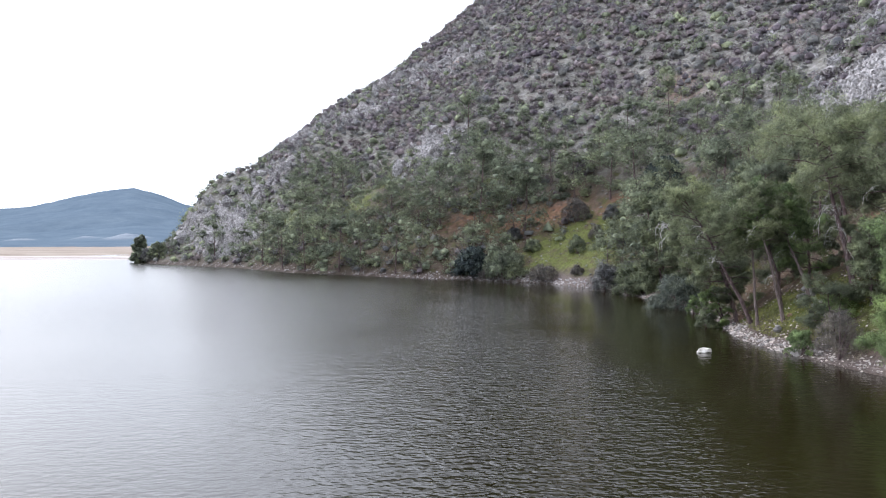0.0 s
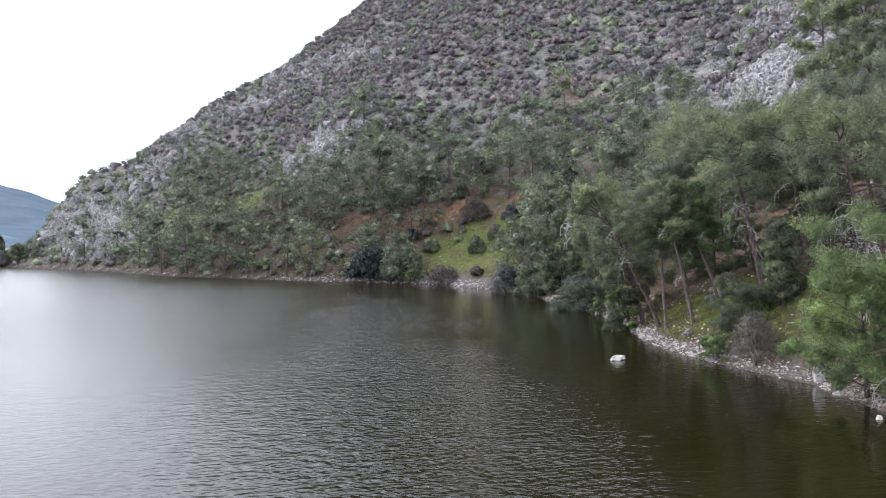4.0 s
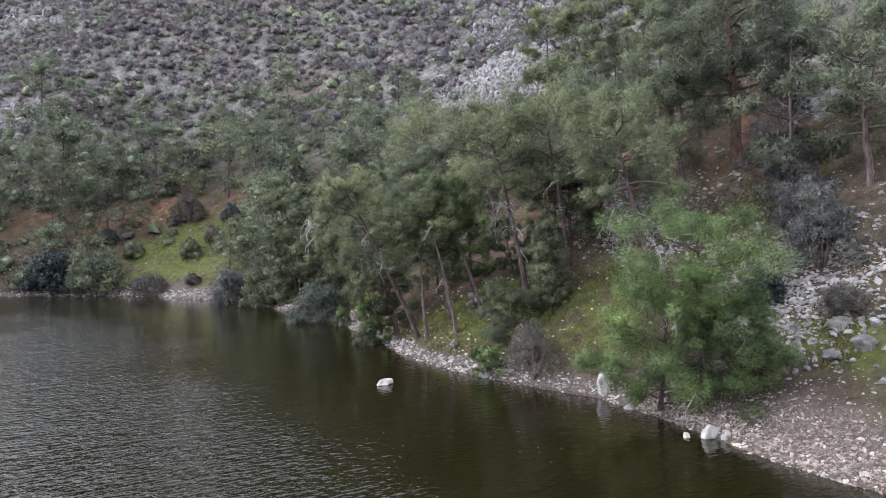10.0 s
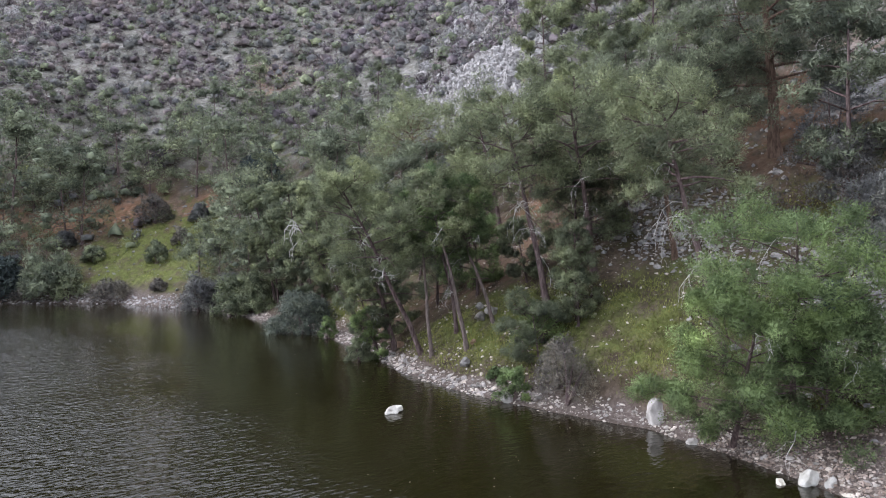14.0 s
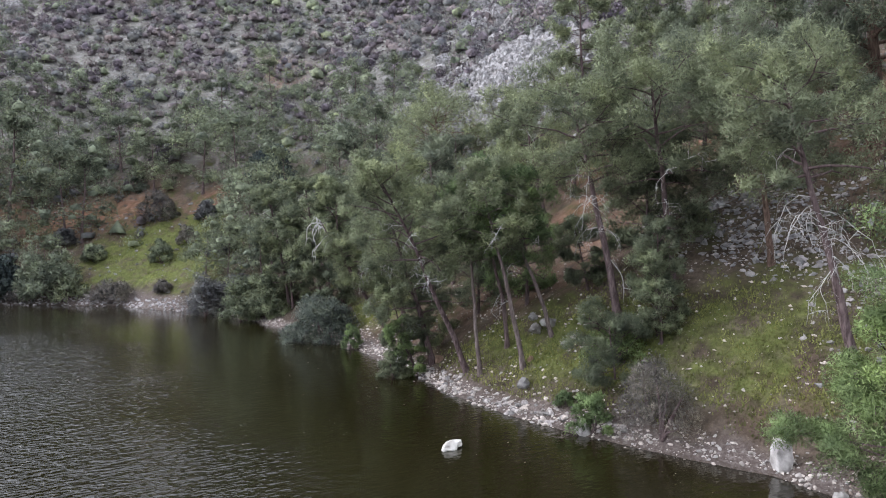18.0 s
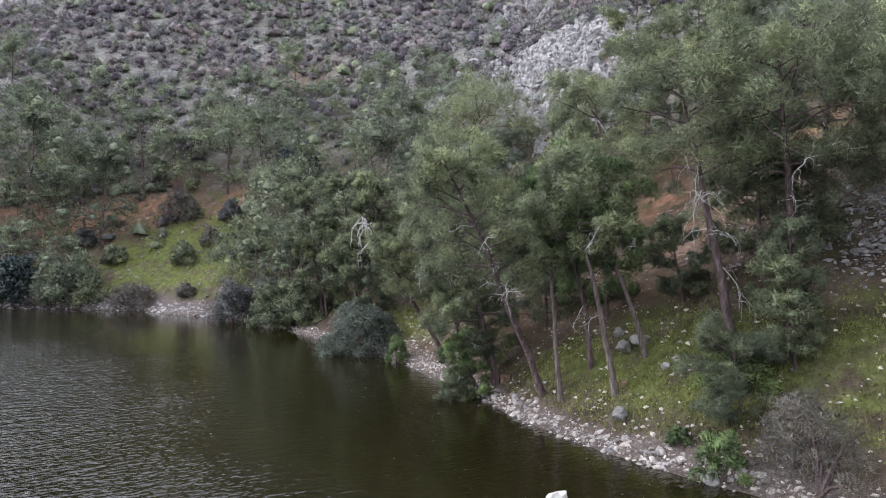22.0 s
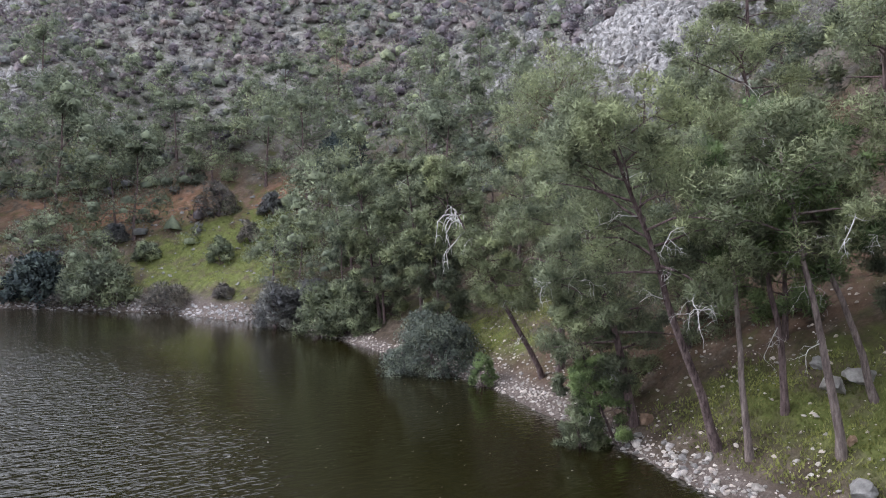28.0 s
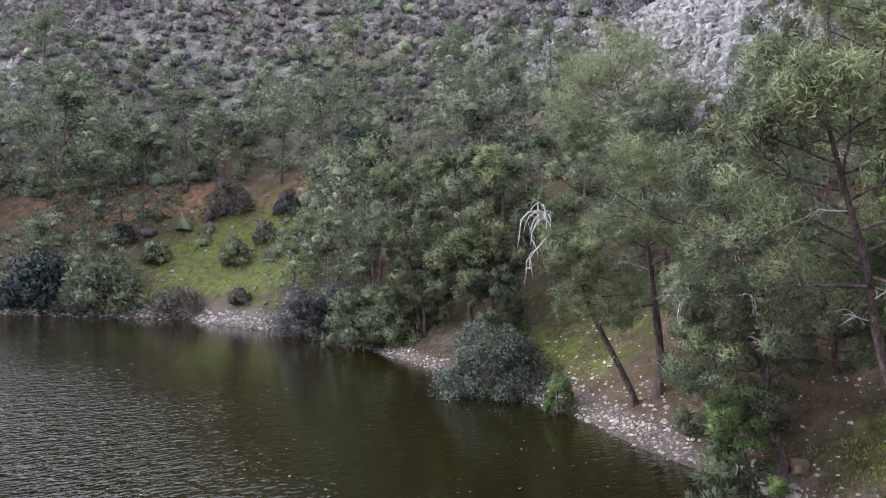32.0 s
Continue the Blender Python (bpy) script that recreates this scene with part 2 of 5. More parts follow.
STONE = stone_mat("grey_limestone", (0.13, 0.127, 0.125), (0.25, 0.245, 0.24), (0.38, 0.375, 0.37))
STONE_WHITE = stone_mat("white_limestone", (0.27, 0.255, 0.245), (0.45, 0.43, 0.42), (0.62, 0.605, 0.595))
STONE_FACE = stone_mat("pale_rock_face", (0.085, 0.08, 0.078), (0.37, 0.355, 0.347), (0.64, 0.625, 0.615), None, 0.4)
STONE_RUST = stone_mat("rust_stained_stone", (0.15, 0.10, 0.07), (0.28, 0.19, 0.135), (0.4, 0.30, 0.22))
BEACH_STONE = stone_mat("pinkish_beach_stone", (0.15, 0.12, 0.108), (0.29, 0.25, 0.232), (0.50, 0.455, 0.43))
GUANO = stone_mat("whitened_rock", (0.50, 0.485, 0.45), (0.66, 0.65, 0.62), (0.78, 0.78, 0.77))


def ground_mat():
    m = Mat("hillside_ground", 0.95, 0.12)
    soil = m.ramp(m.noise(0.9, 6, 0.7), [(0.3, (0.055, 0.042, 0.031)), (0.5, (0.105, 0.082, 0.063)), (0.7, (0.19, 0.158, 0.128))])
    litter = m.ramp(m.noise(5, 5, 0.75), [(0.35, (0.6, 0.6, 0.6)), (0.65, (1.3, 1.28, 1.25))])
    c = m.mix(1.0, soil, litter, "MULTIPLY")
    # pale stony ground of the upper slope
    scree = m.ramp(m.noise(0.5, 6, 0.75), [(0.34, (0.12, 0.113, 0.094)), (0.5, (0.22, 0.21, 0.19)), (0.68, (0.39, 0.377, 0.363))])
    c = m.mix(m.attr("upper"), c, scree)
    # red earth
    red = m.ramp(m.noise(1.4, 5, 0.7), [(0.3, (0.18, 0.088, 0.052)), (0.55, (0.31, 0.178, 0.118)), (0.75, (0.44, 0.31, 0.235))])
    c = m.mix(m.math("MULTIPLY", m.attr("red"), m.ramp(m.noise(0.8, 4), [(0.36, (0, 0, 0)), (0.5, (1, 1, 1))]), True), c, red)
    # grass in patches
    green = m.ramp(m.noise(1.8, 5, 0.7), [(0.3, (0.076, 0.088, 0.027)), (0.5, (0.132, 0.15, 0.046)), (0.72, (0.215, 0.225, 0.085))])
    moss = m.ramp(m.noise(1.1, 6, 0.75), [(0.3, (0.038, 0.038, 0.016)), (0.5, (0.072, 0.076, 0.028)), (0.72, (0.135, 0.132, 0.06))])
    green = m.mix(m.ramp(m.math("ADD", m.attr("grass"), m.math("MULTIPLY", m.math("SUBTRACT", m.noise(0.6, 6, 0.7), 0.5), 1.9)), [(0.35, (0, 0, 0)), (0.75, (1, 1, 1))]), moss, green)
    patch = m.ramp(m.math("ADD", m.noise(0.55, 5, 0.65), m.math("MULTIPLY", m.attr("grass"), 0.23)), [(0.55, (0, 0, 0)), (0.74, (1, 1, 1))])
    c = m.mix(m.math("MULTIPLY", patch, m.attr("grass_on"), True), c, green)
    # bare limestone
    seam = m.noise(0.7, 7, 0.75, stretch=(1, 1, 2.6))
    rock = m.ramp(seam, [(0.36, (0.09, 0.087, 0.085)), (0.46, (0.22, 0.215, 0.21)), (0.58, (0.40, 0.392, 0.39)), (0.75, (0.55, 0.54, 0.54))])
    rock = m.mix(m.ramp(m.noise(0.23, 3), [(0.52, (0, 0, 0)), (0.64, (0.7, 0.7, 0.7))]), rock, (0.36, 0.24, 0.17))
    c = m.mix(m.ramp(m.math("ADD", m.attr("rock"), m.math("MULTIPLY", m.math("SUBTRACT", m.noise(0.6, 5, 0.7), 0.5), 1.1)), [(0.42, (0, 0, 0)), (0.56, (1, 1, 1))]), c, rock)
    # gravel beach and wet rim
    pebble = m.ramp(m.noise(6.5, 4, 0.8), [(0.3, (0.07, 0.052, 0.045)), (0.5, (0.15, 0.12, 0.108)), (0.7, (0.30, 0.265, 0.25))])
    c = m.mix(m.attr("beach"), c, pebble)
    c = m.mix(m.attr("wet"), c, (0.03, 0.026, 0.016))
    m.colour(c)
    rough = m.math("ADD", m.noise(1.3, 6, 0.8), m.math("MULTIPLY", m.noise(9, 4, 0.8), 0.35))
    m.bump(rough, 0.9, 0.22)
    return m.m


GROUND = ground_mat()


def water_mat():
    m = Mat("lake_water", 0.07, 0.5)
    m.b.inputs["IOR"].default_value = 1.45
    m.colour(m.ramp(m.noise(0.05, 3), [(0.35, (0.0108, 0.0090, 0.0026)), (0.65, (0.0150, 0.0126, 0.0036))]))
    small = m.noise(3.1, 1.2, 0.5, stretch=(0.85, 1.55, 1, -24))
    wide = m.noise(1.2, 2, 0.5, stretch=(0.7, 1.7, 1, -18))
    # the wind only reaches the open water, away from the sheltered shore
    split = m.t.nodes.new("ShaderNodeSeparateXYZ")
    m.link(m.where.outputs["Object"], split.inputs[0])
    across = m.math("ADD", m.math("MULTIPLY", split.outputs[0], 0.01), m.math("MULTIPLY", m.math("SUBTRACT", m.noise(0.05, 3, 0.5), 0.5), 0.16))
    calm = m.ramp(m.math("ADD", across, 0.5), [(0.38, (0.06, 0.06, 0.06)), (0.43, (0.08, 0.08, 0.08)), (0.47, (0.15, 0.15, 0.15)), (0.50, (0.3, 0.3, 0.3)), (0.535, (0.52, 0.52, 0.52)), (0.57, (0.3, 0.3, 0.3)), (0.62, (0.05, 0.05, 0.05))])
    sheltered = m.ramp(m.math("MULTIPLY", split.outputs[1], 0.01), [(0.70, (1, 1, 1)), (1.0, (0.45, 0.45, 0.45))])
    calm = m.mix(1.0, calm, sheltered, "MULTIPLY")
    reach = m.ramp(m.math("MULTIPLY", split.outputs[1], 0.01), [(0.34, (0, 0, 0)), (0.72, (0.16, 0.16, 0.16))])
    openly = m.ramp(m.math("ADD", m.math("MULTIPLY", across, 0.5), 0.5), [(0.1, (0.1, 0.1, 0.1)), (0.34, (1, 1, 1)), (0.48, (1, 1, 1)), (0.535, (0, 0, 0))])
    calm = m.math("MAXIMUM", calm, m.mix(1.0, reach, openly, "MULTIPLY"))
    m.link(m.ramp(m.math("ADD", across, 0.5), [(0.42, (0.25, 0.25, 0.25)), (0.48, (0.18, 0.18, 0.18)), (0.53, (0.08, 0.08, 0.08))]), m.b.inputs["Roughness"])
    m.bump(m.math("MULTIPLY", m.math("ADD", small, m.math("MULTIPLY", wide, 1.2)), calm), 1.0, 0.32)
    return m.m


WATER = water_mat()


def flat_mats():
    reed = Mat("reed_bed", 0.95, 0.1)
    reed.colour(reed.ramp(reed.noise(0.03, 5, 0.7, stretch=(0.4, 1.6, 1)), [(0.3, (0.21, 0.165, 0.13)), (0.5, (0.29, 0.24, 0.195)), (0.7, (0.37, 0.32, 0.27))]))
    sand = Mat("pale_sand", 0.9, 0.2)
    sand.colour(sand.ramp(sand.noise(0.04, 4, stretch=(0.4, 2.0, 1)), [(0.35, (0.26, 0.22, 0.20)), (0.6, (0.52, 0.46, 0.42))]))
    # aerial haze is mixed into the blue base colours of woods and cliffs
    hill = Mat("haze_tinted_mountain", 1.0, 0.0)
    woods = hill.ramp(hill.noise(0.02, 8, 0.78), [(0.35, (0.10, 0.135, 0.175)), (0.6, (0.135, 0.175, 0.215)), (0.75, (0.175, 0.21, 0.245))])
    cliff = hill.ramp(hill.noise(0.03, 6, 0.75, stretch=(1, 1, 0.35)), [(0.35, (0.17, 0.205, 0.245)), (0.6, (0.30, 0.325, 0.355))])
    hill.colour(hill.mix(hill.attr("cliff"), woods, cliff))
    return reed.m, sand.m, hill.m


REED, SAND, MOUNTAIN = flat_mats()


# ---- mesh helpers ----
def mesh_from(name, verts, faces, material, smooth=False):
    me = bpy.data.meshes.new(name)
    me.from_pydata(verts, [], faces)
    me.materials.append(material)
    if smooth:
        me.shade_smooth()
    return me


def tris_mesh(name, verts, material, outward=None):
    """A mesh of loose triangles: verts is an array of (n, 3, 3)."""
    n = len(verts)
    me = bpy.data.meshes.new(name)
    me.vertices.add(3 * n)
    me.vertices.foreach_set("co", np.ascontiguousarray(verts, np.float32).ravel())
    me.loops.add(3 * n)
    me.loops.foreach_set("vertex_index", np.arange(3 * n, dtype=np.int32))
    me.polygons.add(n)
    me.polygons.foreach_set("loop_start", np.arange(0, 3 * n, 3, dtype=np.int32))
    me.materials.append(material)
    me.update(calc_edges=True)
    if outward is not None:
        me.shade_smooth()
        me.normals_split_custom_set_from_vertices(np.repeat(outward, 3, 0).tolist())
    return me


def part(name, me, parent, label=""):
    ob = new(name, me)
    ob.parent = parent
    return tagged(ob, label) if label else ob


def unit(v):
    return v / np.maximum(np.linalg.norm(v, axis=-1, keepdims=True), 1e-9)


def leaves(rng, centres, radii, each, length, width, lift=0.25, squash=0.75, spread=0.6, flat=0.0, deep=0.55):
    """Loose leaf triangles round each centre, pointing outward or lying flat on the clump: arrays of (n, 3, 3) and of the way each faces."""
    centres, radii = np.repeat(np.asarray(centres, float), each, 0), np.repeat(np.asarray(radii, float), each)
    n = len(centres)
    out = unit(rng.normal(size=(n, 3)) + (0, 0, 0.25))
    far = deep + (1 - deep) * rng.random(n)
    at = centres + out * (far * radii)[:, None] * (1, 1, squash)
    along = unit(np.cross(out, rng.normal(size=(n, 3))))
    way = unit((1 - flat) * out + flat * along + spread * rng.normal(size=(n, 3)) + (0, 0, lift))
    side = unit(np.cross(way, (1 - flat) * rng.normal(size=(n, 3)) + flat * out))
    size = (0.6 + 0.8 * rng.random(n))[:, None]
    half = side * width * 0.5 * size * (1.7 - 0.8 * far)[:, None]
    made = np.stack([at - half, at + half, at + way * length * size], 1)
    facing = unit(out + 0.15 * rng.normal(size=(n, 3)))
    turned = (np.cross(made[:, 1] - made[:, 0], made[:, 2] - made[:, 0]) * facing).sum(-1) < 0
    made[turned] = made[turned][:, ::-1]
    return made, facing


def skin(fineness):
    bm = bmesh.new()
    bmesh.ops.create_icosphere(bm, subdivisions=fineness, radius=1.0)
    ways = np.array([v.co[:] for v in bm.verts])
    faces = np.array([[v.index for v in f.verts] for f in bm.faces if f.calc_center_median().z > -0.6])
    bm.free()
    return ways, faces


SKIN_WAYS, SKIN_FACES = skin(1)


def bushy(rng, centres, radii, each, length, width, squash=0.8, flat=0.5, full=0.8, lift=0.0, knobs=7, shag=0.35, deep=0.32):
    """Lumpy leafy masses with a fringe of loose leaves: verts, triangles and the way each vertex faces."""
    mid, rad = np.asarray(centres, float), np.asarray(radii, float)
    n = len(mid)
    lumps = unit(rng.normal(size=(n, knobs, 3)) + (0, 0, 0.5))

    def swell(ways):
        near = np.clip(np.einsum("nmk,njk->nmj", ways, lumps), 0, 1) ** 6
        return 0.6 + 0.55 * near.max(-1)

    ways = np.repeat(SKIN_WAYS[None], n, 0)
    out = swell(ways) * (1 + 0.09 * rng.normal(size=(n, len(SKIN_WAYS))))
    body = mid[:, None] + ways * (out * full * rad[:, None])[..., None] * (1, 1, squash)
    faces = SKIN_FACES[None] + (np.arange(n) * len(SKIN_WAYS))[:, None, None]
    facing = unit(ways + 0.35 * rng.normal(size=ways.shape) + (0, 0, 0.1))
    at = unit(rng.normal(size=(n, each, 3)) + (0, 0, 0.4))
    puff = swell(at)
    root = mid[:, None] + at * (puff * (deep + (1.04 - deep) * rng.random((n, each)) ** 0.6) * rad[:, None])[..., None] * (1, 1, squash)
    along = unit(np.cross(at, rng.normal(size=at.shape)))
    way = unit((1 - flat) * at + flat * along + shag * rng.normal(size=at.shape) + (0, 0, lift))
    side = unit(np.cross(way, rng.normal(size=at.shape) * (1 - flat) + flat * at))
    size = (0.6 + 0.8 * rng.random((n, each, 1)))
    half = side * width * 0.5 * size
    tips = np.stack([root - half, root + half, root + way * length * size], 2).reshape(-1, 3)
    leafward = np.repeat(unit(at + 0.12 * rng.normal(size=at.shape)).reshape(-1, 3), 3, 0)
    if not full:
        return tips, np.arange(len(tips)).reshape(-1, 3), leafward
    extra = np.arange(len(tips)).reshape(-1, 3) + n * len(SKIN_WAYS)
    return np.concatenate([body.reshape(-1, 3), tips]), np.concatenate([faces.reshape(-1, 3), extra]), np.concatenate([facing.reshape(-1, 3), leafward])


def faced_mesh(name, verts, faces, facing, material):
    me = bpy.data.meshes.new(name)
    me.vertices.add(len(verts))
    me.vertices.foreach_set("co", np.ascontiguousarray(verts, np.float32).ravel())
    me.loops.add(3 * len(faces))
    me.loops.foreach_set("vertex_index", np.ascontiguousarray(faces, np.int32).ravel())
    me.polygons.add(len(faces))
    me.polygons.foreach_set("loop_start", np.arange(0, 3 * len(faces), 3, dtype=np.int32))
    me.materials.append(material)
    me.update(calc_edges=True)
    me.shade_smooth()
    me.normals_split_custom_set_from_vertices(facing.tolist())
    return me


def tube(path, radii, sides=7):
    """A tapered tube along a path: verts and faces."""
    path, verts, faces = np.asarray(path, float), [], []
    along = np.gradient(path, axis=0)
    for k, (p, r) in enumerate(zip(path, radii)):
        a = unit(along[k])
        u = unit(np.cross(a, (0.31, 0.95, 0.05) if abs(a[2]) > 0.4 else (0.0, 0.1, 1.0)))
        v = np.cross(a, u)
        for s in range(sides):
            ang = 2 * math.pi * s / sides
            verts.append(p + r * (math.cos(ang) * u + math.sin(ang) * v))
    for k in range(len(path) - 1):
        for s in range(sides):
            faces.append((k * sides + s, k * sides + (s + 1) % sides, (k + 1) * sides + (s + 1) % sides, (k + 1) * sides + s))
    faces.append(tuple(range((len(path) - 1) * sides, len(path) * sides)))
    return verts, faces


def joined(tubes):
    verts, faces = [], []
    for v, f in tubes:
        k = len(verts)
        verts += [tuple(p) for p in v]
        faces += [tuple(i + k for i in q) for q in f]
    return verts, faces


def bare_limb(rng, start, way, length, radius, depth=2, sag=0.25):
    """A leafless crooked branch with side twigs."""
    pts, p, w = [np.array(start, float)], np.array(start, float), unit(np.array(way, float))
    steps = 6
    for k in range(steps):
        w = unit(w + 0.33 * rng.normal(size=3) + (0, 0, -sag * k / steps))
        p = p + w * length / steps
        pts.append(p)
    made = [tube(pts, np.linspace(radius, radius * 0.22, len(pts)), 5)]
    if depth:
        for k in rng.choice(range(1, steps), size=4 if depth > 1 else 3, replace=False):
            side = unit(pts[k] - pts[k - 1] + 0.9 * rng.normal(size=3))
            made += bare_limb(rng, pts[k], side, length * (0.35 + 0.3 * rng.random()), radius * 0.5, depth - 1, sag)
    return made


# ---- the lie of the land ----
SHORE = [(-98, 216), (-72, 192), (-52, 174), (-33, 150), (-19, 139), (-6, 128), (4, 123.5), (11, 118), (17, 112.5), (21, 104), (24.5, 97),
         (25, 85), (25.6, 72), (24.9, 65), (23.8, 58.5), (22.3, 52), (21.9, 47), (22.3, 43.5), (23, 39.5), (24, 36.3), (23.6, 32.5),
         (23, 29), (22.3, 26), (22.2, 22), (23, 14), (26, -20), (40, -200), (60, -900)]
RISE_D = (-60, -15, -3, 0, 1.2, 3, 5, 18, 30, 40, 100, 200, 400, 900)
RISE_Z = (-9, -4, -0.9, 0, 0.75, 2.0, 3.4, 12.6, 23.5, 31.5, 76, 151, 300, 560)


def lattice(ix, iy, seed):
    h = (ix * 374761393 + iy * 668265263 + seed * 144269).astype(np.int64)
    h = ((h ^ (h >> 13)) * 1274126177) & 0x7FFFFFFF
    return ((h ^ (h >> 16)) & 0xFFFF) / 32767.5 - 1.0


def grain(x, y, size, seed, octaves=3):
    """Smooth noise between about -1 and 1."""
    total, gain = 0.0, 1.0
    for k in range(octaves):
        u, v = x / size, y / size
        iu, iv = np.floor(u).astype(np.int64), np.floor(v).astype(np.int64)
        fu, fv = u - iu, v - iv
        fu, fv = fu * fu * (3 - 2 * fu), fv * fv * (3 - 2 * fv)
        a, b = lattice(iu, iv, seed + k), lattice(iu + 1, iv, seed + k)
        c, d = lattice(iu, iv + 1, seed + k), lattice(iu + 1, iv + 1, seed + k)
        total = total + gain * ((a * (1 - fu) + b * fu) * (1 - fv) + (c * (1 - fu) + d * fu) * fv)
        size, gain = size * 0.5, gain * 0.5
    return total / 1.6


def inland(x, y):
    """Distance from the shoreline, positive on land."""
    best, sign = np.full(np.shape(x), 1e9), np.ones(np.shape(x))
    for (ax, ay), (bx, by) in zip(SHORE[:-1], SHORE[1:]):
        ex, ey = bx - ax, by - ay
        s = np.clip(((x - ax) * ex + (y - ay) * ey) / (ex * ex + ey * ey), 0, 1)
        px, py = x - ax - s * ex, y - ay - s * ey
        dist = np.hypot(px, py)
        near = dist < best - 1e-6
        best = np.where(near, dist, best)
        sign = np.where(near, np.where(ex * py - ey * px > 0, 1.0, -1.0), sign)
    return best * sign


def soft(v, w):
    return np.where(v > 12 * w, v, w * np.log1p(np.exp(np.clip(v / w, -40, 12))))


def spot(x, y, cx, cy, rx, ry):
    return np.exp(-(((x - cx) / rx) ** 2 + ((y - cy) / ry) ** 2))


def rocky(x, y):
    """How far the bare pale rock shows, 0 to 1."""
    face = spot(x, y, 53.5, 84, 5.5, 9.5) + 0.85 * spot(x, y, 60, 105, 5, 6) + 0.6 * spot(x, y, 88, 118, 12, 9) + 0.5 * spot(x, y, 78, 159, 8, 9)
    face = face + 0.9 * spot(x, y, -3, 173, 7, 6) + 0.9 * spot(x, y, -59, 194, 9, 8) + spot(x, y, -66, 207, 7, 7) + 0.85 * spot(x, y, -79, 220, 7, 6) + 0.85 * spot(x, y, -50, 252, 9, 9)
    face = face + 0.8 * spot(x, y, -12, 264, 13, 8) + 0.85 * spot(x, y, 4, 252, 12, 8) + 0.8 * spot(x, y, -54, 224, 8, 6) + 0.85 * spot(x, y, -27, 244, 10, 9)
    face = face + 0.5 * spot(x, y, 46, 39, 6, 5)
    return np.clip(face + 0.35 * grain(x, y, 6, 51, 3), 0, 1)


def height(x, y):
    x, y = np.asarray(x, float), np.asarray(y, float)
    d = inland(x, y) + 0.35 * grain(x, y, 3.5, 11, 2)
    z = np.interp(d, RISE_D, RISE_Z)
    far = np.clip((d - 3) / 40, 0, 1)
    z = z + far * (3.2 * grain(x, y, 38, 21, 4)) + np.clip(d / 8, 0, 1) * 0.35 * grain(x, y, 4, 31, 3) + np.clip(d / 2, 0, 1) * 0.1 * grain(x, y, 0.9, 33, 2)
    q = (x + 97) * -0.728 + (y - 222) * 0.688 - 8 * grain(x, y, 60, 41, 2)
    z = z - 1.7 * soft(q, 4.0)
    z = z + 6.0 * spot(x, y, 56, 86, 11, 15) + 7.0 * spot(x, y, -80, 236, 10, 12) + 3.5 * spot(x, y, -46, 272, 16, 14) - 2.0 * np.clip((d - 60) / 60, 0, 1)
    r = rocky(x, y)
    z = z + r * np.clip(d / 6, 0, 1) * (1.3 * np.abs(grain(x, y, 5, 61, 4)) + 0.6 * np.floor(2.0 * grain(x + 0.5 * z, y, 4, 63, 2)) / 2.0)
    return np.maximum(z, -9)


# ---- ground, water and the far side ----
def steps(*runs):
    return np.concatenate([np.arange(a, b, s) for a, b, s in runs])


def put_attr(me, name, values):
    a = me.attributes.new(name, "FLOAT", "POINT")
    a.data.foreach_set("value", np.asarray(values, np.float32).ravel())


def ramp01(v, a, b):
    t = np.clip((v - a) / (b - a), 0, 1)
    return t * t * (3 - 2 * t)


def red_earth(x, y):
    r = 1.2 * spot(x, y, 22, 131.5, 5, 3.2) + 1.2 * spot(x, y, 14, 135, 5, 3.2) + 1.2 * spot(x, y, 32, 124, 4.5, 3.5) + 0.8 * spot(x, y, 5, 141, 5, 3) + 0.7 * spot(x, y, 44, 40, 5, 5)
    r = r + 1.2 * spot(x, y, 38.6, 58.4, 2.0, 2.6) + 1.0 * spot(x, y, 43.9, 62, 2.5, 2) + 1.0 * spot(x, y, 41, 50.5, 2, 2.5) + 0.8 * spot(x, y, 39.4, 50, 1.6, 1.6) + 0.7 * spot(x, y, 52, 152, 5, 8) + 0.3 * spot(x, y, 31, 54, 3, 5) + 0.6 * spot(x, y, 35, 52, 2, 3) + 0.3 * spot(x, y, 28, 62, 3, 6) + 0.25 * spot(x, y, 26.5, 37, 1.6, 2.0)
    return np.clip(r, 0, 1)


def meadow(x, y):
    g = spot(x, y, 22, 121, 8, 6) + spot(x, y, 27, 113, 6, 7) + spot(x, y, 25.5, 47, 3.5, 5) + 0.45 * spot(x, y, 25, 54, 2.5, 5) + 0.62 * spot(x, y, 28.5, 38.5, 4, 5) + 0.25 * spot(x, y, 36, 36, 6, 5) + 0.7 * spot(x, y, 28, 72, 4, 6)
    g = g + 0.7 * spot(x, y, -20, 170, 8, 6) + 0.6 * spot(x, y, -45, 190, 9, 7) + 0.6 * spot(x, y, 12, 150, 7, 6) + 0.6 * spot(x, y, 46, 128, 4, 9) + 0.5 * spot(x, y, 28, 29, 2, 3) + 0.8 * spot(x, y, 27.5, 24.5, 1.6, 2.5) + 0.7 * spot(x, y, 25.6, 30, 0.8, 1.2)
    return np.clip(g, 0, 1)


def grid_mesh(name, xs, ys, zs, material):
    nx, ny = len(xs), len(ys)
    gx, gy = np.meshgrid(xs, ys)
    verts = np.stack([gx, gy, zs], -1).reshape(-1, 3)
    i = (np.arange(ny - 1)[:, None] * nx + np.arange(nx - 1)).ravel()
    me = bpy.data.meshes.new(name)
    me.from_pydata(verts.tolist(), [], np.stack([i, i + 1, i + nx + 1, i + nx], -1).tolist())
    me.materials.append(material)
    me.shade_smooth()
    return me


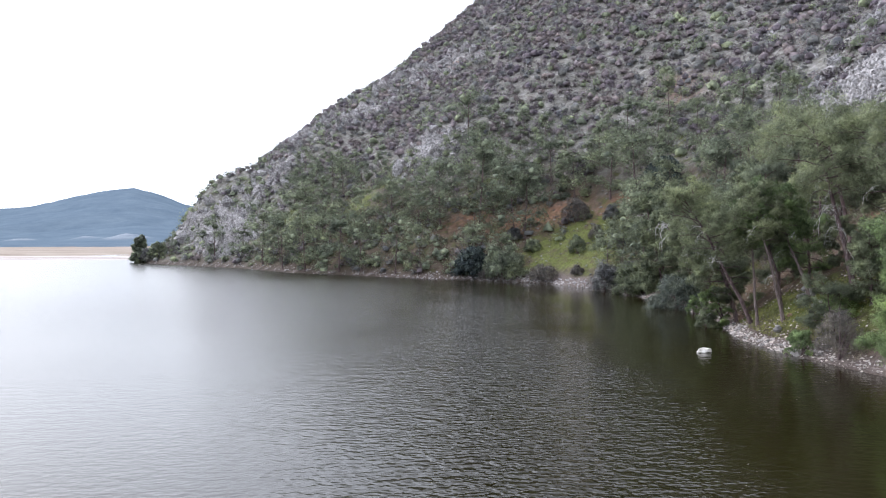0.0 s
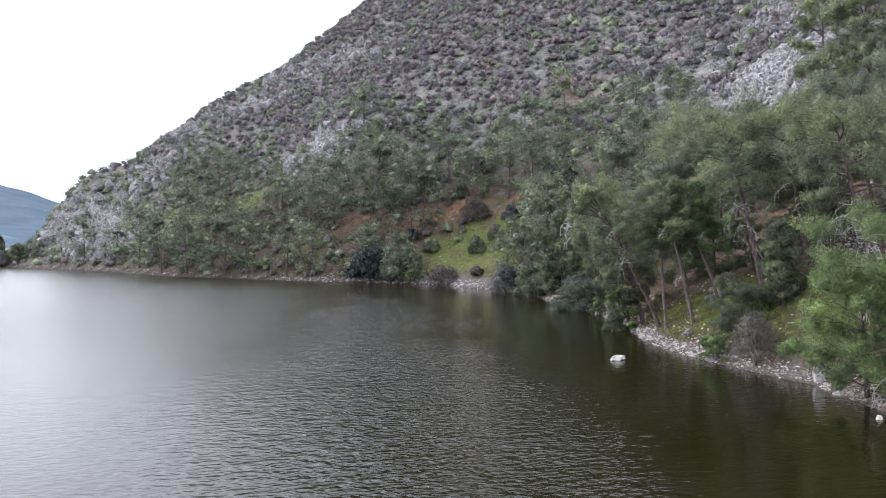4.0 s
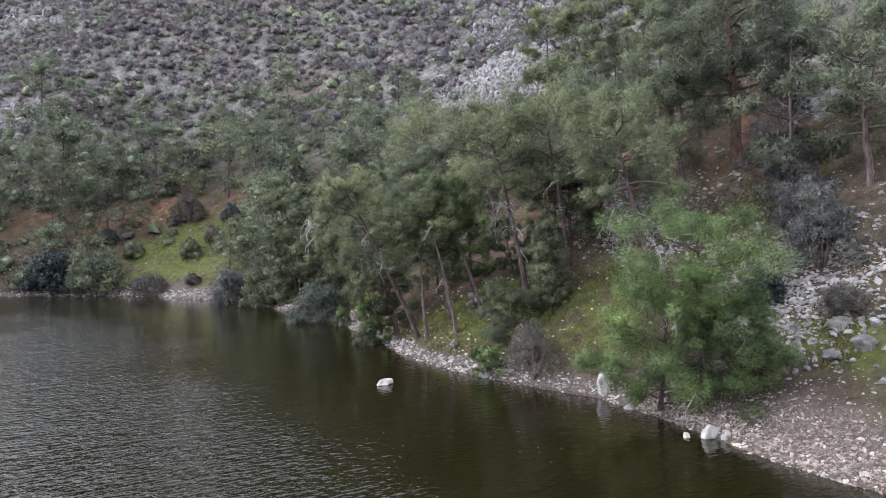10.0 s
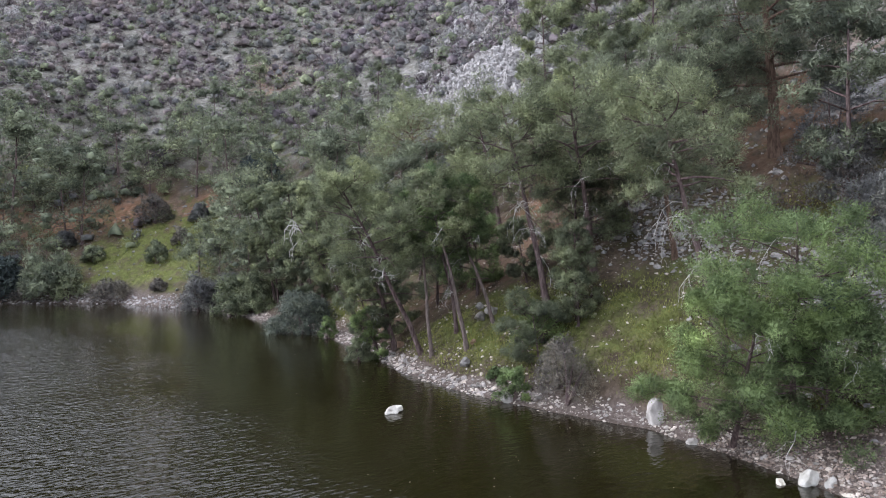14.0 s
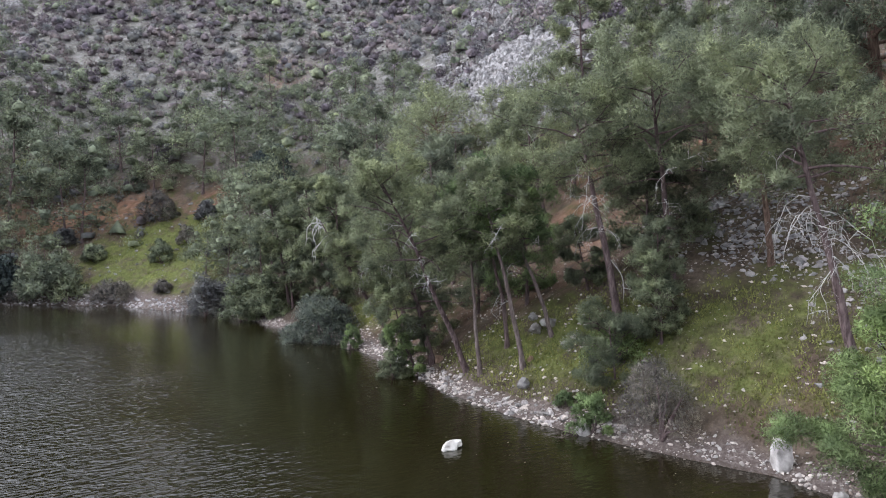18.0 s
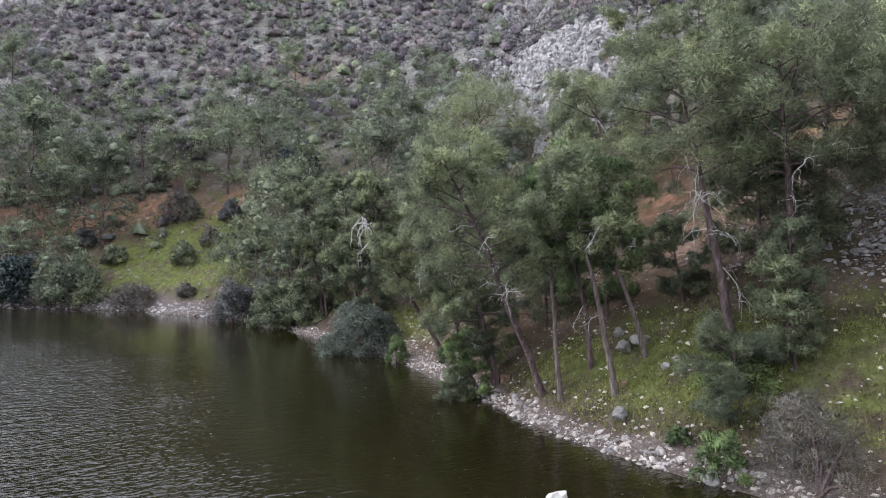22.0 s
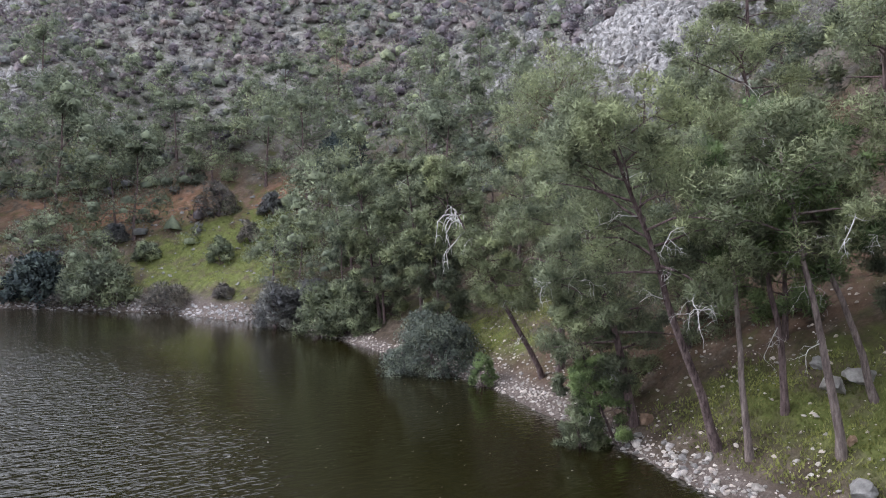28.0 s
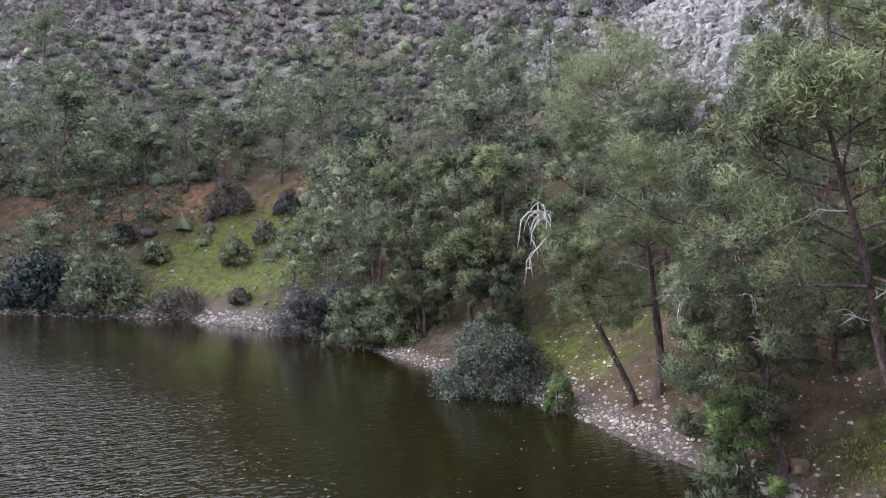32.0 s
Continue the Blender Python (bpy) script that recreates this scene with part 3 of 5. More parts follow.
def build_ground():
    xs = np.concatenate([[-2600, -1300, -700, -400, -260, -200], steps((-150, -10, 3), (-10, 18, 1.5), (18, 48, 0.45), (48, 75, 0.8), (75, 140, 2.5), (140, 430, 12)), [600, 1000, 2600]])
    ys = np.concatenate([[-2600, -900, -300, -90, -25], steps((-5, 20, 1.6), (20, 62, 0.45), (62, 140, 0.75), (140, 262, 1.7), (262, 450, 4)), [520, 700, 1200, 2600]])
    gx, gy = np.meshgrid(xs, ys)
    z = height(gx, gy)
    me = grid_mesh("ground", xs, ys, z, GROUND)
    d = inland(gx, gy)
    wob = grain(gx, gy, 2.0, 71, 3)
    wide = 0.75 + 1.7 * spot(gx, gy, 24, 26, 4, 4.0) + 0.5 * spot(gx, gy, 24, 69, 6, 9) + 0.8 * spot(gx, gy, 22, 102, 9, 8) + 1.8 * spot(gx, gy, 17, 112, 8, 6)
    put_attr(me, "upper", np.clip(ramp01(d + 6 * wob + 22 * ramp01(-gx, 25, 55), 18, 36), 0, 1))
    put_attr(me, "red", red_earth(gx, gy))
    put_attr(me, "grass", np.clip(meadow(gx, gy) + 0.28 * ramp01(40 - d, 0, 20) * ramp01(gy, 55, 75) + 0.1 * ramp01(40 - d, 0, 20) * ramp01(75 - gy, 0, 20), 0, 1))
    put_attr(me, "grass_on", ramp01(d, 1.2, 3.0) * (1 - 0.55 * ramp01(d, 30, 70)))
    scree = 0.14 * spot(gx, gy, 32, 33, 4, 4) + 0.3 * spot(gx, gy, 35, 47, 3, 3) + 0.16 * spot(gx, gy, 29.5, 28, 3, 3) + 0.25 * spot(gx, gy, 36, 42, 2, 3)
    put_attr(me, "rock", np.clip(rocky(gx, gy) + scree + 0.12 * ramp01(d, 40, 90), 0, 1))
    put_attr(me, "beach", np.clip(1 - ramp01(d + 0.7 * wob, wide * 0.7, wide * 1.4), 0, 1))
    put_attr(me, "wet", 1 - ramp01(z, -0.25, 0.10))
    return tagged(new("ground", me), "steep stony hillside with grass, red earth and pale limestone", "hillside", kind="structure")


ground = build_ground()


def build_water():
    me = mesh_from("water", [(-4000, -4000, 0), (3000, -4000, 0), (3000, 4500, 0), (-4000, 4500, 0)], [(0, 1, 2, 3)], WATER)
    return tagged(new("water", me), "dark olive-brown lake water with small wind ripples", "lake", kind="structure")


water = build_water()


def build_far_side():
    def strip(name, x0, x1, y0, y1, z, material, seed, label, category, open_back=False):
        xs, ys = np.linspace(x0, x1, 60), np.linspace(y0, y1, 12)
        gx, gy = np.meshgrid(xs, ys)
        edge = np.minimum((gy - y0) / (y1 - y0), 9.0 if open_back else (y1 - gy) / (y1 - y0)) * 2 + 0.55 * grain(gx, gy * 3, 60, seed, 3)
        zs = np.where(edge > 0.1, z * (0.6 + 0.4 * np.abs(grain(gx, gy, 9, seed + 3, 2))), -0.5)
        tagged(new(name, grid_mesh(name, xs, ys, zs, material)), label, category, kind="structure")

    strip("sandbar", -420, -96, 246, 262, 0.22, SAND, 3, "low pale sandbar across the lake", "sandbar")
    strip("sandbar_far", -460, -100, 268, 300, 0.3, SAND, 5, "pale sand flat with shallow pools", "sandbar")
    strip("reed_bed", -720, -120, 296, 640, 1.3, REED, 7, "wide beige winter reed bed", "reeds", True)
    xs, ys = np.linspace(-2400, -250, 180), np.concatenate([np.linspace(545, 900, 50), np.linspace(915, 2700, 60)])
    gx, gy = np.meshgrid(xs, ys)
    top = np.interp(gx / gy, (-1.0, -0.76, -0.65, -0.60, -0.54, -0.50, -0.451, -0.41, -0.38, -0.30, -0.15), (60, 78, 92, 98, 126, 142, 152, 128, 103, 70, 40))
    z = top * ramp01(gy, 560, 2150) * (1 - 0.5 * ramp01(gy, 2250, 2700)) + ramp01(gy, 560, 1200) * 13 * grain(gx, gy, 170, 91, 5)
    cliff = spot(gx, gy, -330, 715, 19, 26) + 0.6 * spot(gx, gy, -378, 725, 15, 20) + 0.55 * spot(gx, gy, -450, 725, 24, 20)
    z = z + 5 * np.clip(cliff + 0.15 * grain(gx, gy, 20, 93, 3), 0, 1) * ramp01(cliff, 0.25, 0.6) + 3.5 * ramp01(gy, 545, 600) - 1.0
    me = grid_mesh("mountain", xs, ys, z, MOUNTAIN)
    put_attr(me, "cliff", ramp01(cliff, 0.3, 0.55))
    tagged(new("backdrop_mountain", me), "wooded mountain with pale cliffs far off, coloured blue for haze", "mountain", kind="structure")


build_far_side()


# ---- pines ----
def pine(x, y, h, lean=(0, 0), crown=2.5, start=0.5, girth=0.17, seed=1, needles=PINE, bark=BARK, dead=0, fill=240, limbs=20, label="", pads=4, fine=1.0, top_dead=False, stark=1.0):
    """A pine: a bent tapered trunk, limbs that carry rounded needle pads, and dead branches. Built round its own foot."""
    rng = np.random.default_rng(seed)
    thing = new("pine_tree")
    thing.location = (x, y, float(height(x, y)) - 0.05)
    tagged(thing, label or "tall Mediterranean pine with an open ragged crown on the slope", "tree", "pines on the slope")
    s = np.linspace(0, 1, 11)
    bend = np.stack([lean[0] * s ** 1.1, lean[1] * s ** 1.1, h * s - 0.35 * (1 - s)], -1)
    bend[1:, :2] += np.cumsum(rng.normal(size=(10, 2)) * 0.05 * h / 10, 0)
    radii = girth * (1 - 0.78 * s ** 0.9)
    radii[0] *= 1.35

    def on(f):
        return np.array([np.interp(f, s, bend[:, k]) for k in range(3)])

    trunk = tube(bend, radii, 9)
    woods, centres, sizes = [], [], []
    for k in range(limbs):
        f = (k + rng.random()) / limbs
        at = on(start + ((0.82 if top_dead else 0.97) - start) * f)
        reach = crown * (0.42 + 0.62 * math.sin(math.pi * (0.22 + 0.7 * f))) * (0.65 + 0.5 * rng.random())
        a = 2.4 * k + rng.normal() * 0.4
        way = np.array([math.cos(a), math.sin(a), 0.08 + 0.55 * f + 0.15 * rng.normal()])
        pts = [at]
        for j in range(5):
            way = way + np.array([0.16 * rng.normal(), 0.16 * rng.normal(), -0.06 * j * (1 - 0.6 * f) + 0.12 * rng.normal()])
            pts.append(pts[-1] + unit(way) * reach / 5)
        wood = [tube(pts, np.linspace(girth * 0.32 * (1 - 0.4 * f), 0.012, 6), 5) if fine >= 1 else tube(pts[::2], np.linspace(girth * 0.32 * (1 - 0.4 * f), 0.03, 3), 4)]
        across = unit(np.cross(pts[5] - pts[2], (0, 0, 1)))
        for j in range(pads):
            r = crown * (0.125 + 0.16 * rng.random()) * (1.0 if fine > 0.8 else 2.0)
            if j == 0:
                c, root = pts[5], pts[4]
            else:
                root = pts[2 + int(rng.integers(3))]
                c = root + across * (0.24 * crown * (0.4 + 0.8 * rng.random()) * (1, -1)[j % 2]) + (pts[5] - pts[3]) * (0.2 + 0.5 * rng.random()) + (0, 0, 0.13 * crown * rng.normal())
                wood.append(tube([root, (root + c) / 2 + rng.normal(size=3) * 0.05, c], (0.02, 0.015, 0.008), 3))
            centres.append(c + (0, 0, 0.35 * r))
            sizes.append(r)
        woods.append(wood)
    for _ in range(0 if top_dead else 5):
        centres.append(on(0.97) + rng.normal(size=3) * (0.2, 0.2, 0.06) * crown)
        sizes.append(crown * (0.13 + 0.1 * rng.random()))
    if fine >= 1:
        part("trunk", mesh_from("trunk", *joined([trunk]), bark, True), thing, "rough tapered trunk")
        for wood in woods:
            part("limb", mesh_from("limb", *joined(wood), bark, True), thing)
    else:
        part("trunk", mesh_from("trunk", *joined([tube(bend[::2], radii[::2], 6)] + [w[0] for w in woods]), bark, True), thing, "rough trunk and main limbs")
    grow = (crown / 2.5) ** 0.3
    heart = on(start * 0.5 + 0.4)
    if fine > 0.8:
        leaf = (0.105 * grow, 0.02 * grow) if fine > 1.27 else (0.15 * grow, 0.03 * grow) if fine > 1.05 else (0.2 * grow, 0.038 * grow) if fine >= 1 else (0.22 * grow, 0.06 * grow)
        verts, faces, facing = bushy(rng, centres, sizes, fill, *leaf, 0.82, 0.5, 0, 0.1, 11, 0.5)
    else:
        verts, faces, facing = bushy(rng, centres, sizes, fill, 0.27 * grow, 0.115 * grow, 0.74, 0.45, 0.34, 0.15, 14, 0.5, 0.42)
    part("crown", faced_mesh("crown", verts, faces, unit(facing + (0.45 if fine > 0.8 else 0.2) * unit(verts - heart) + (0, 0, 0.15)), needles), thing, "green needle tufts in loose ragged clumps")
    for k in range(6 if top_dead else 0):
        a = 3.4 + 3.2 * (rng.random() - 0.5)
        made = bare_limb(rng, on(1.0 - 0.02 * k), (math.cos(a), math.sin(a), 0.1 + 0.7 * rng.random()), 1.3 + 1.2 * rng.random(), 0.045, 1, 1.8)
        part("dead_branch", mesh_from("dead_branch", *joined(made), DEADWOOD, True), thing, "bleached leafless branch drooping from the top")
    outer = [c for c in centres if (heart - c) @ (0.6, 0.8, 0) > 0.3 * crown and c[2] < heart[2] + 0.1 * h]
    for k in range(dead):
        f = start * (0.5 + 0.7 * rng.random()) if k % 4 or stark > 1 else 0.75 + 0.2 * rng.random()
        a = 3.5 + 2.6 * (rng.random() - 0.5)
        root = outer[int(rng.integers(len(outer)))] if k % 2 and outer and stark == 1 else on(min(f, 0.97))
        made = bare_limb(rng, root, (math.cos(a), math.sin(a), -0.1), crown * stark * (0.35 + 0.35 * rng.random()), 0.018, 2, 0.7 * stark ** 2)
        part("dead_branch", mesh_from("dead_branch", *joined(made), DEADWOOD, True), thing, "bleached leafless branch")
    return thing


def plant(name, x, y, r, h, seed, leaf, label, category, group="", fill=60, clumps=26, length=0.2, width=0.09, stems=5, sink=0.0):
    """A shrub: stems from the foot and leaf clumps on an uneven dome."""
    rng = np.random.default_rng(seed)
    thing = new(name)
    thing.location = (x, y, max(float(height(x, y)), -0.25) - sink)
    tagged(thing, label, category, group)
    centres, sizes, woods = [], [], []
    for k in range(clumps):
        a, f = 2.4 * k, (k + 0.5) / clumps
        up = math.sqrt(f)
        rr = r * math.sqrt(max(0.05, 1 - (up * 0.95) ** 2)) * (0.65 + 0.4 * rng.random())
        centres.append((rr * math.cos(a), rr * math.sin(a), h * (0.05 + 0.81 * f) * (0.85 + 0.3 * rng.random())))
        sizes.append(r * (0.26 + 0.14 * rng.random()))
    for k in range(stems):
        c = np.array(centres[int(rng.integers(len(centres)))])
        woods.append(tube([np.array((0, 0, -0.2)), c * 0.35 + rng.normal(size=3) * 0.05 * r, c * 0.75, c], np.linspace(0.05 * r, 0.012, 4), 5))
    part("woody_base", mesh_from("woody_base", *joined(woods), BARK, True), thing)
    near = y < 75
    if leaf is TWIGS:
        tufts, facing = leaves(rng, centres, sizes, int(fill * (5.0 if near else 2.0)), length * (0.5 if near else 0.76), width * (0.62 if near else 0.95), 0.2, 0.8, 0.7, 0.0)
        me = tris_mesh("foliage", tufts, leaf, unit(facing + 0.4 * unit(tufts.mean(1) - (0, 0, 0.35 * h))))
    else:
        verts, faces, facing = bushy(rng, centres, sizes, int(fill * (3.6 if near else 2.0)), length * (0.6 if near else 0.9), width * (0.6 if near else 1.3), 0.8, 0.5, 0 if near else 0.42, 0.1, 9, 0.4, 0.5)
        me = faced_mesh("foliage", verts, faces, unit(facing + 0.3 * unit(verts - (0, 0, 0.35 * h))), leaf)
    part("foliage", me, thing)
    return thing


# the grove on the shore and the pines above it
pine(24.52, 48.95, 9.3, (-2.1, 0.8), 2.3, .62, .15, 101, PINE, BARK_PALE, 4, fine=1.15, fill=400)
pine(26.54, 49.0, 8.0, (-2.4, 1.5), 2.2, .6, .13, 102, PINE_BRIGHT, BARK_PALE, 4)
pine(25.5, 51.3, 8.0, (-1.5, 0.6), 2.2, .6, .14, 103, PINE_BRIGHT, BARK, 3)
pine(23.72, 51.3, 9.2, (-0.6, 0.9), 2.0, .62, .13, 104, PINE, BARK_PALE, 1, fine=1.15, fill=400)
pine(23.92, 52.55, 10.0, (-5.9, -0.3), 2.9, .55, .17, 105, PINE, BARK, 7, fine=1.2, fill=440)
pine(24.6, 56.8, 8.6, (-3.2, 0.3), 2.9, .36, .20, 106, PINE, BARK, 6, fine=1.2, fill=440)
pine(26.4, 64.5, 7.9, (-5.6, -0.6), 2.0, .5, .16, 107, PINE, BARK, 3, top_dead=True, fine=1.2, fill=400)
pine(26.71, 63.65, 9.1, (-1.68, -0.65), 3.4, .4, .22, 108, PINE, BARK, 2, fine=1.15, fill=400)
pine(27.68, 45.8, 11.0, (-2.3, 1.25), 3.3, .58, .21, 109, PINE, BARK, 8, fine=1.2, fill=400, stark=1.2)
pine(28.05, 79.51, 10.7, (-1.90, -0.50), 2.9, .25, .16, 110, PINE, BARK, 1, fine=0.85, fill=300)
pine(27.26, 84.54, 10.9, (-2.22, -0.31), 2.6, .2, .15, 111, PINE, BARK, 1, fine=0.85, fill=300)
pine(28.83, 76.76, 9.9, (-0.95, -1.08), 2.7, .35, .16, 112, PINE, BARK, 0, fine=0.85, fill=300)
pine(42.00, 80.98, 8.6, (-0.58, 0.44), 5.6, .4, .24, 113, PINE, BARK_RED, 1, 230, 30)
pine(34.3, 57.2, 9.6, (-1.65, 1.13), 3.3, .45, .2, 114, PINE, BARK, 1)
pine(30.08, 44.71, 9.2, (-2.58, -0.65), 3.6, .5, .2, 115, PINE, BARK, 4, fine=1.2, fill=400)
pine(32.3, 41.0, 7.8, (-2.6, -0.6), 3.0, .5, .17, 217, PINE_GREY, BARK_RED, 2, fine=1.1, fill=400)
pine(33.20, 45.21, 9.3, (0.16, -0.04), 3.6, .4, .2, 116, PINE_GREY, BARK, 1)
pine(27.3, 34.9, 11.4, (-1.35, 2.0), 3.1, .64, .20, 117, PINE, BARK, 10, fine=1.15, fill=400, stark=1.45)
pine(40.03, 39.84, 13.3, (-0.79, 0.74), 4.6, .3, .36, 118, PINE_GREY, BARK_RED, 2, 420, 42)
pine(37.65, 41.85, 7.5, (-1.29, 1.01), 3.6, .3, .2, 119, PINE_GREY, BARK, 1)
pine(24.28, 30.76, 7.5, (-2.45, -1.84), 3.3, .12, .13, 120, PINE_BRIGHT, BARK, 1, fine=1.45, fill=950)
pine(23.99, 32.61, 5.1, (-2.58, -2.40), 3.1, .1, .12, 121, PINE_BRIGHT, BARK, 2, fine=1.45, fill=950)
pine(25.00, 29.71, 3.8, (-2.08, -0.93), 2.3, .1, .1, 122, PINE_BRIGHT, BARK, 1, fine=1.35, fill=900)
pine(27.04, 42.91, 5.4, (-0.28, 0.23), 1.1, .1, .08, 123, PINE, BARK, 0, fine=1.2)
pine(24.93, 43.64, 2.5, (-0.19, 0.15), 1.7, .05, .06, 124, PINE, BARK, 0, fine=1.35, fill=600)
pine(46.83, 58.95, 11.6, (-0.28, 0.36), 3.6, .3, .2, 125, PINE, BARK, 0, fine=0.85, fill=300)
pine(51.80, 71.06, 10.2, (-0.40, 0.40), 3.2, .3, .2, 126, PINE, BARK, 0, fine=0.85, fill=300)
pine(37.25, 30.57, 7.7, (-0.63, 0.49), 3.6, .3, .2, 127, PINE_GREY, BARK, 1)
pine(29.34, 49.29, 3.4, (-0.62, 0.42), 1.3, .2, .08, 128, PINE, BARK, 0)
pine(24.1, 58.0, 4.8, (-2.2, -0.2), 1.6, .3, .09, 212, PINE, BARK, 2, fine=1.2, fill=400, limbs=16)
pine(23.9, 57.2, 2.7, (-2.0, -0.3), 1.1, .1, .07, 213, PINE_BRIGHT, BARK, 2, fine=1.2, fill=400, limbs=14)
pine(25.41, 59.35, 4.1, (-0.19, 0.15), 1.8, .1, .08, 204, PINE, BARK, 1, fine=1.25, fill=400)
pine(28.30, 57.28, 5.0, (-0.19, 0.16), 2.4, .2, .12, 205, PINE, BARK, 1, fine=1.2, fill=400)
pine(28.63, 53.31, 4.6, (-0.12, 0.11), 2.4, .25, .14, 206, PINE_BRIGHT, BARK, 1)
pine(30.63, 46.32, 5.0, (-0.21, 0.17), 2.6, .2, .14, 207, PINE, BARK, 0)
pine(31.94, 46.56, 5.9, (-0.21, 0.23), 2.6, .15, .14, 208, PINE, BARK, 0)
pine(27.29, 43.35, 3.6, (-0.08, 0.10), 1.5, .08, .08, 209, PINE, BARK, 0)
pine(27.30, 83.96, 8.5, (-0.43, 0.33), 2.2, .12, .12, 210, PINE, BARK, 1, fine=0.85, fill=300)
pine(27.54, 76.31, 6.8, (-0.38, 0.29), 2.2, .12, .12, 211, PINE, BARK, 1, fine=0.85, fill=300)

# ---- the bay's pines: five built, the rest copied ----
FAR, TALL, NEAR_COPIES = [], [], []


def far_pine(x, y, h, crown, start, needles, seed):
    FAR.append(pine(x, y, h, (0.5 - seed % 2, 0.3), crown, start, 0.2, seed, needles, BARK, 0, 195, 10, "mid-green pine among others above the bay", 2, 0.62))
    TALL.append(h)


def copy_pine(k, x, y, h, turn):
    k %= len(FAR)
    size = h / TALL[k]
    return copy_thing(FAR[k], pose(x, y, float(height(x, y)) - 0.1, 0, 0, turn) @ Matrix.Scale(size, 4))


far_pine(10.5, 140.4, 11.9, 4.8, 0.16, PINE_GREY, 301)
far_pine(15.4, 128.1, 11.3, 4.6, 0.22, PINE_GREY, 302)
far_pine(34.0, 119.1, 12.4, 5.3, 0.14, PINE_GREY, 303)
far_pine(31.3, 127.7, 10.0, 4.2, 0.24, PINE_GREY, 304)
far_pine(22.4, 141.1, 8.5, 4.0, 0.06, PINE_GREY, 305)
copy_pine(134, 25.8, 134.1, 7.8, 338)
copy_pine(135, 14.6, 146.4, 8.1, 45)
copy_pine(136, 46.2, 139.1, 8.9, 112)
copy_pine(137, 42.3, 135.1, 6.7, 179)
copy_pine(138, 6.3, 169.1, 10.7, 246)
copy_pine(139, 6.2, 133.3, 6.5, 313)
copy_pine(140, 43.2, 110.9, 4.8, 20)
copy_pine(141, 5.2, 151.8, 6.4, 87)
copy_pine(142, 21.3, 149.4, 5.0, 154)
copy_pine(143, 31.8, 138.8, 7.0, 221)
copy_pine(144, 37.8, 139.8, 8.6, 288)
copy_pine(145, 46.0, 105.4, 7.1, 355)
copy_pine(146, 44.3, 88.4, 7.6, 62)
copy_pine(147, 39.3, 114.7, 1.5, 129)
copy_pine(148, 29.7, 137.2, 6.0, 196)
copy_pine(149, 35.9, 100.2, 5.6, 263)
copy_pine(150, 36.1, 90.3, 6.7, 330)
copy_pine(151, -44.0, 166.3, 12.4, 37)
copy_pine(152, -36.6, 155.4, 10.7, 104)
copy_pine(153, -30.1, 148.6, 9.9, 171)
copy_pine(154, -21.7, 142.3, 10.3, 238)
copy_pine(155, -16.6, 138.9, 9.8, 305)
copy_pine(156, -9.2, 132.3, 9.1, 12)
copy_pine(157, -4.2, 128.7, 8.5, 79)
copy_pine(158, 10.6, 120.7, 6.0, 146)
copy_pine(160, -0.5, 141.4, 13.5, 280)
copy_pine(161, 7.5, 137.7, 14.8, 347)
copy_pine(162, 13.6, 130.0, 11.8, 54)
copy_pine(163, -30.5, 190.3, 9.4, 121)
copy_pine(164, -30.5, 176.6, 5.8, 188)
copy_pine(165, -21.1, 177.3, 6.6, 255)
copy_pine(166, -11.9, 153.1, 8.9, 322)
copy_pine(167, -6.6, 148.8, 9.2, 29)
copy_pine(168, -63.4, 189.3, 8.6, 96)
copy_pine(169, -52.8, 179.8, 6.7, 163)
copy_pine(170, -29.3, 158.0, 7.9, 230)
copy_pine(171, 27.4, 153.3, 4.4, 297)
copy_pine(172, -82.8, 206.5, 5.1, 4)


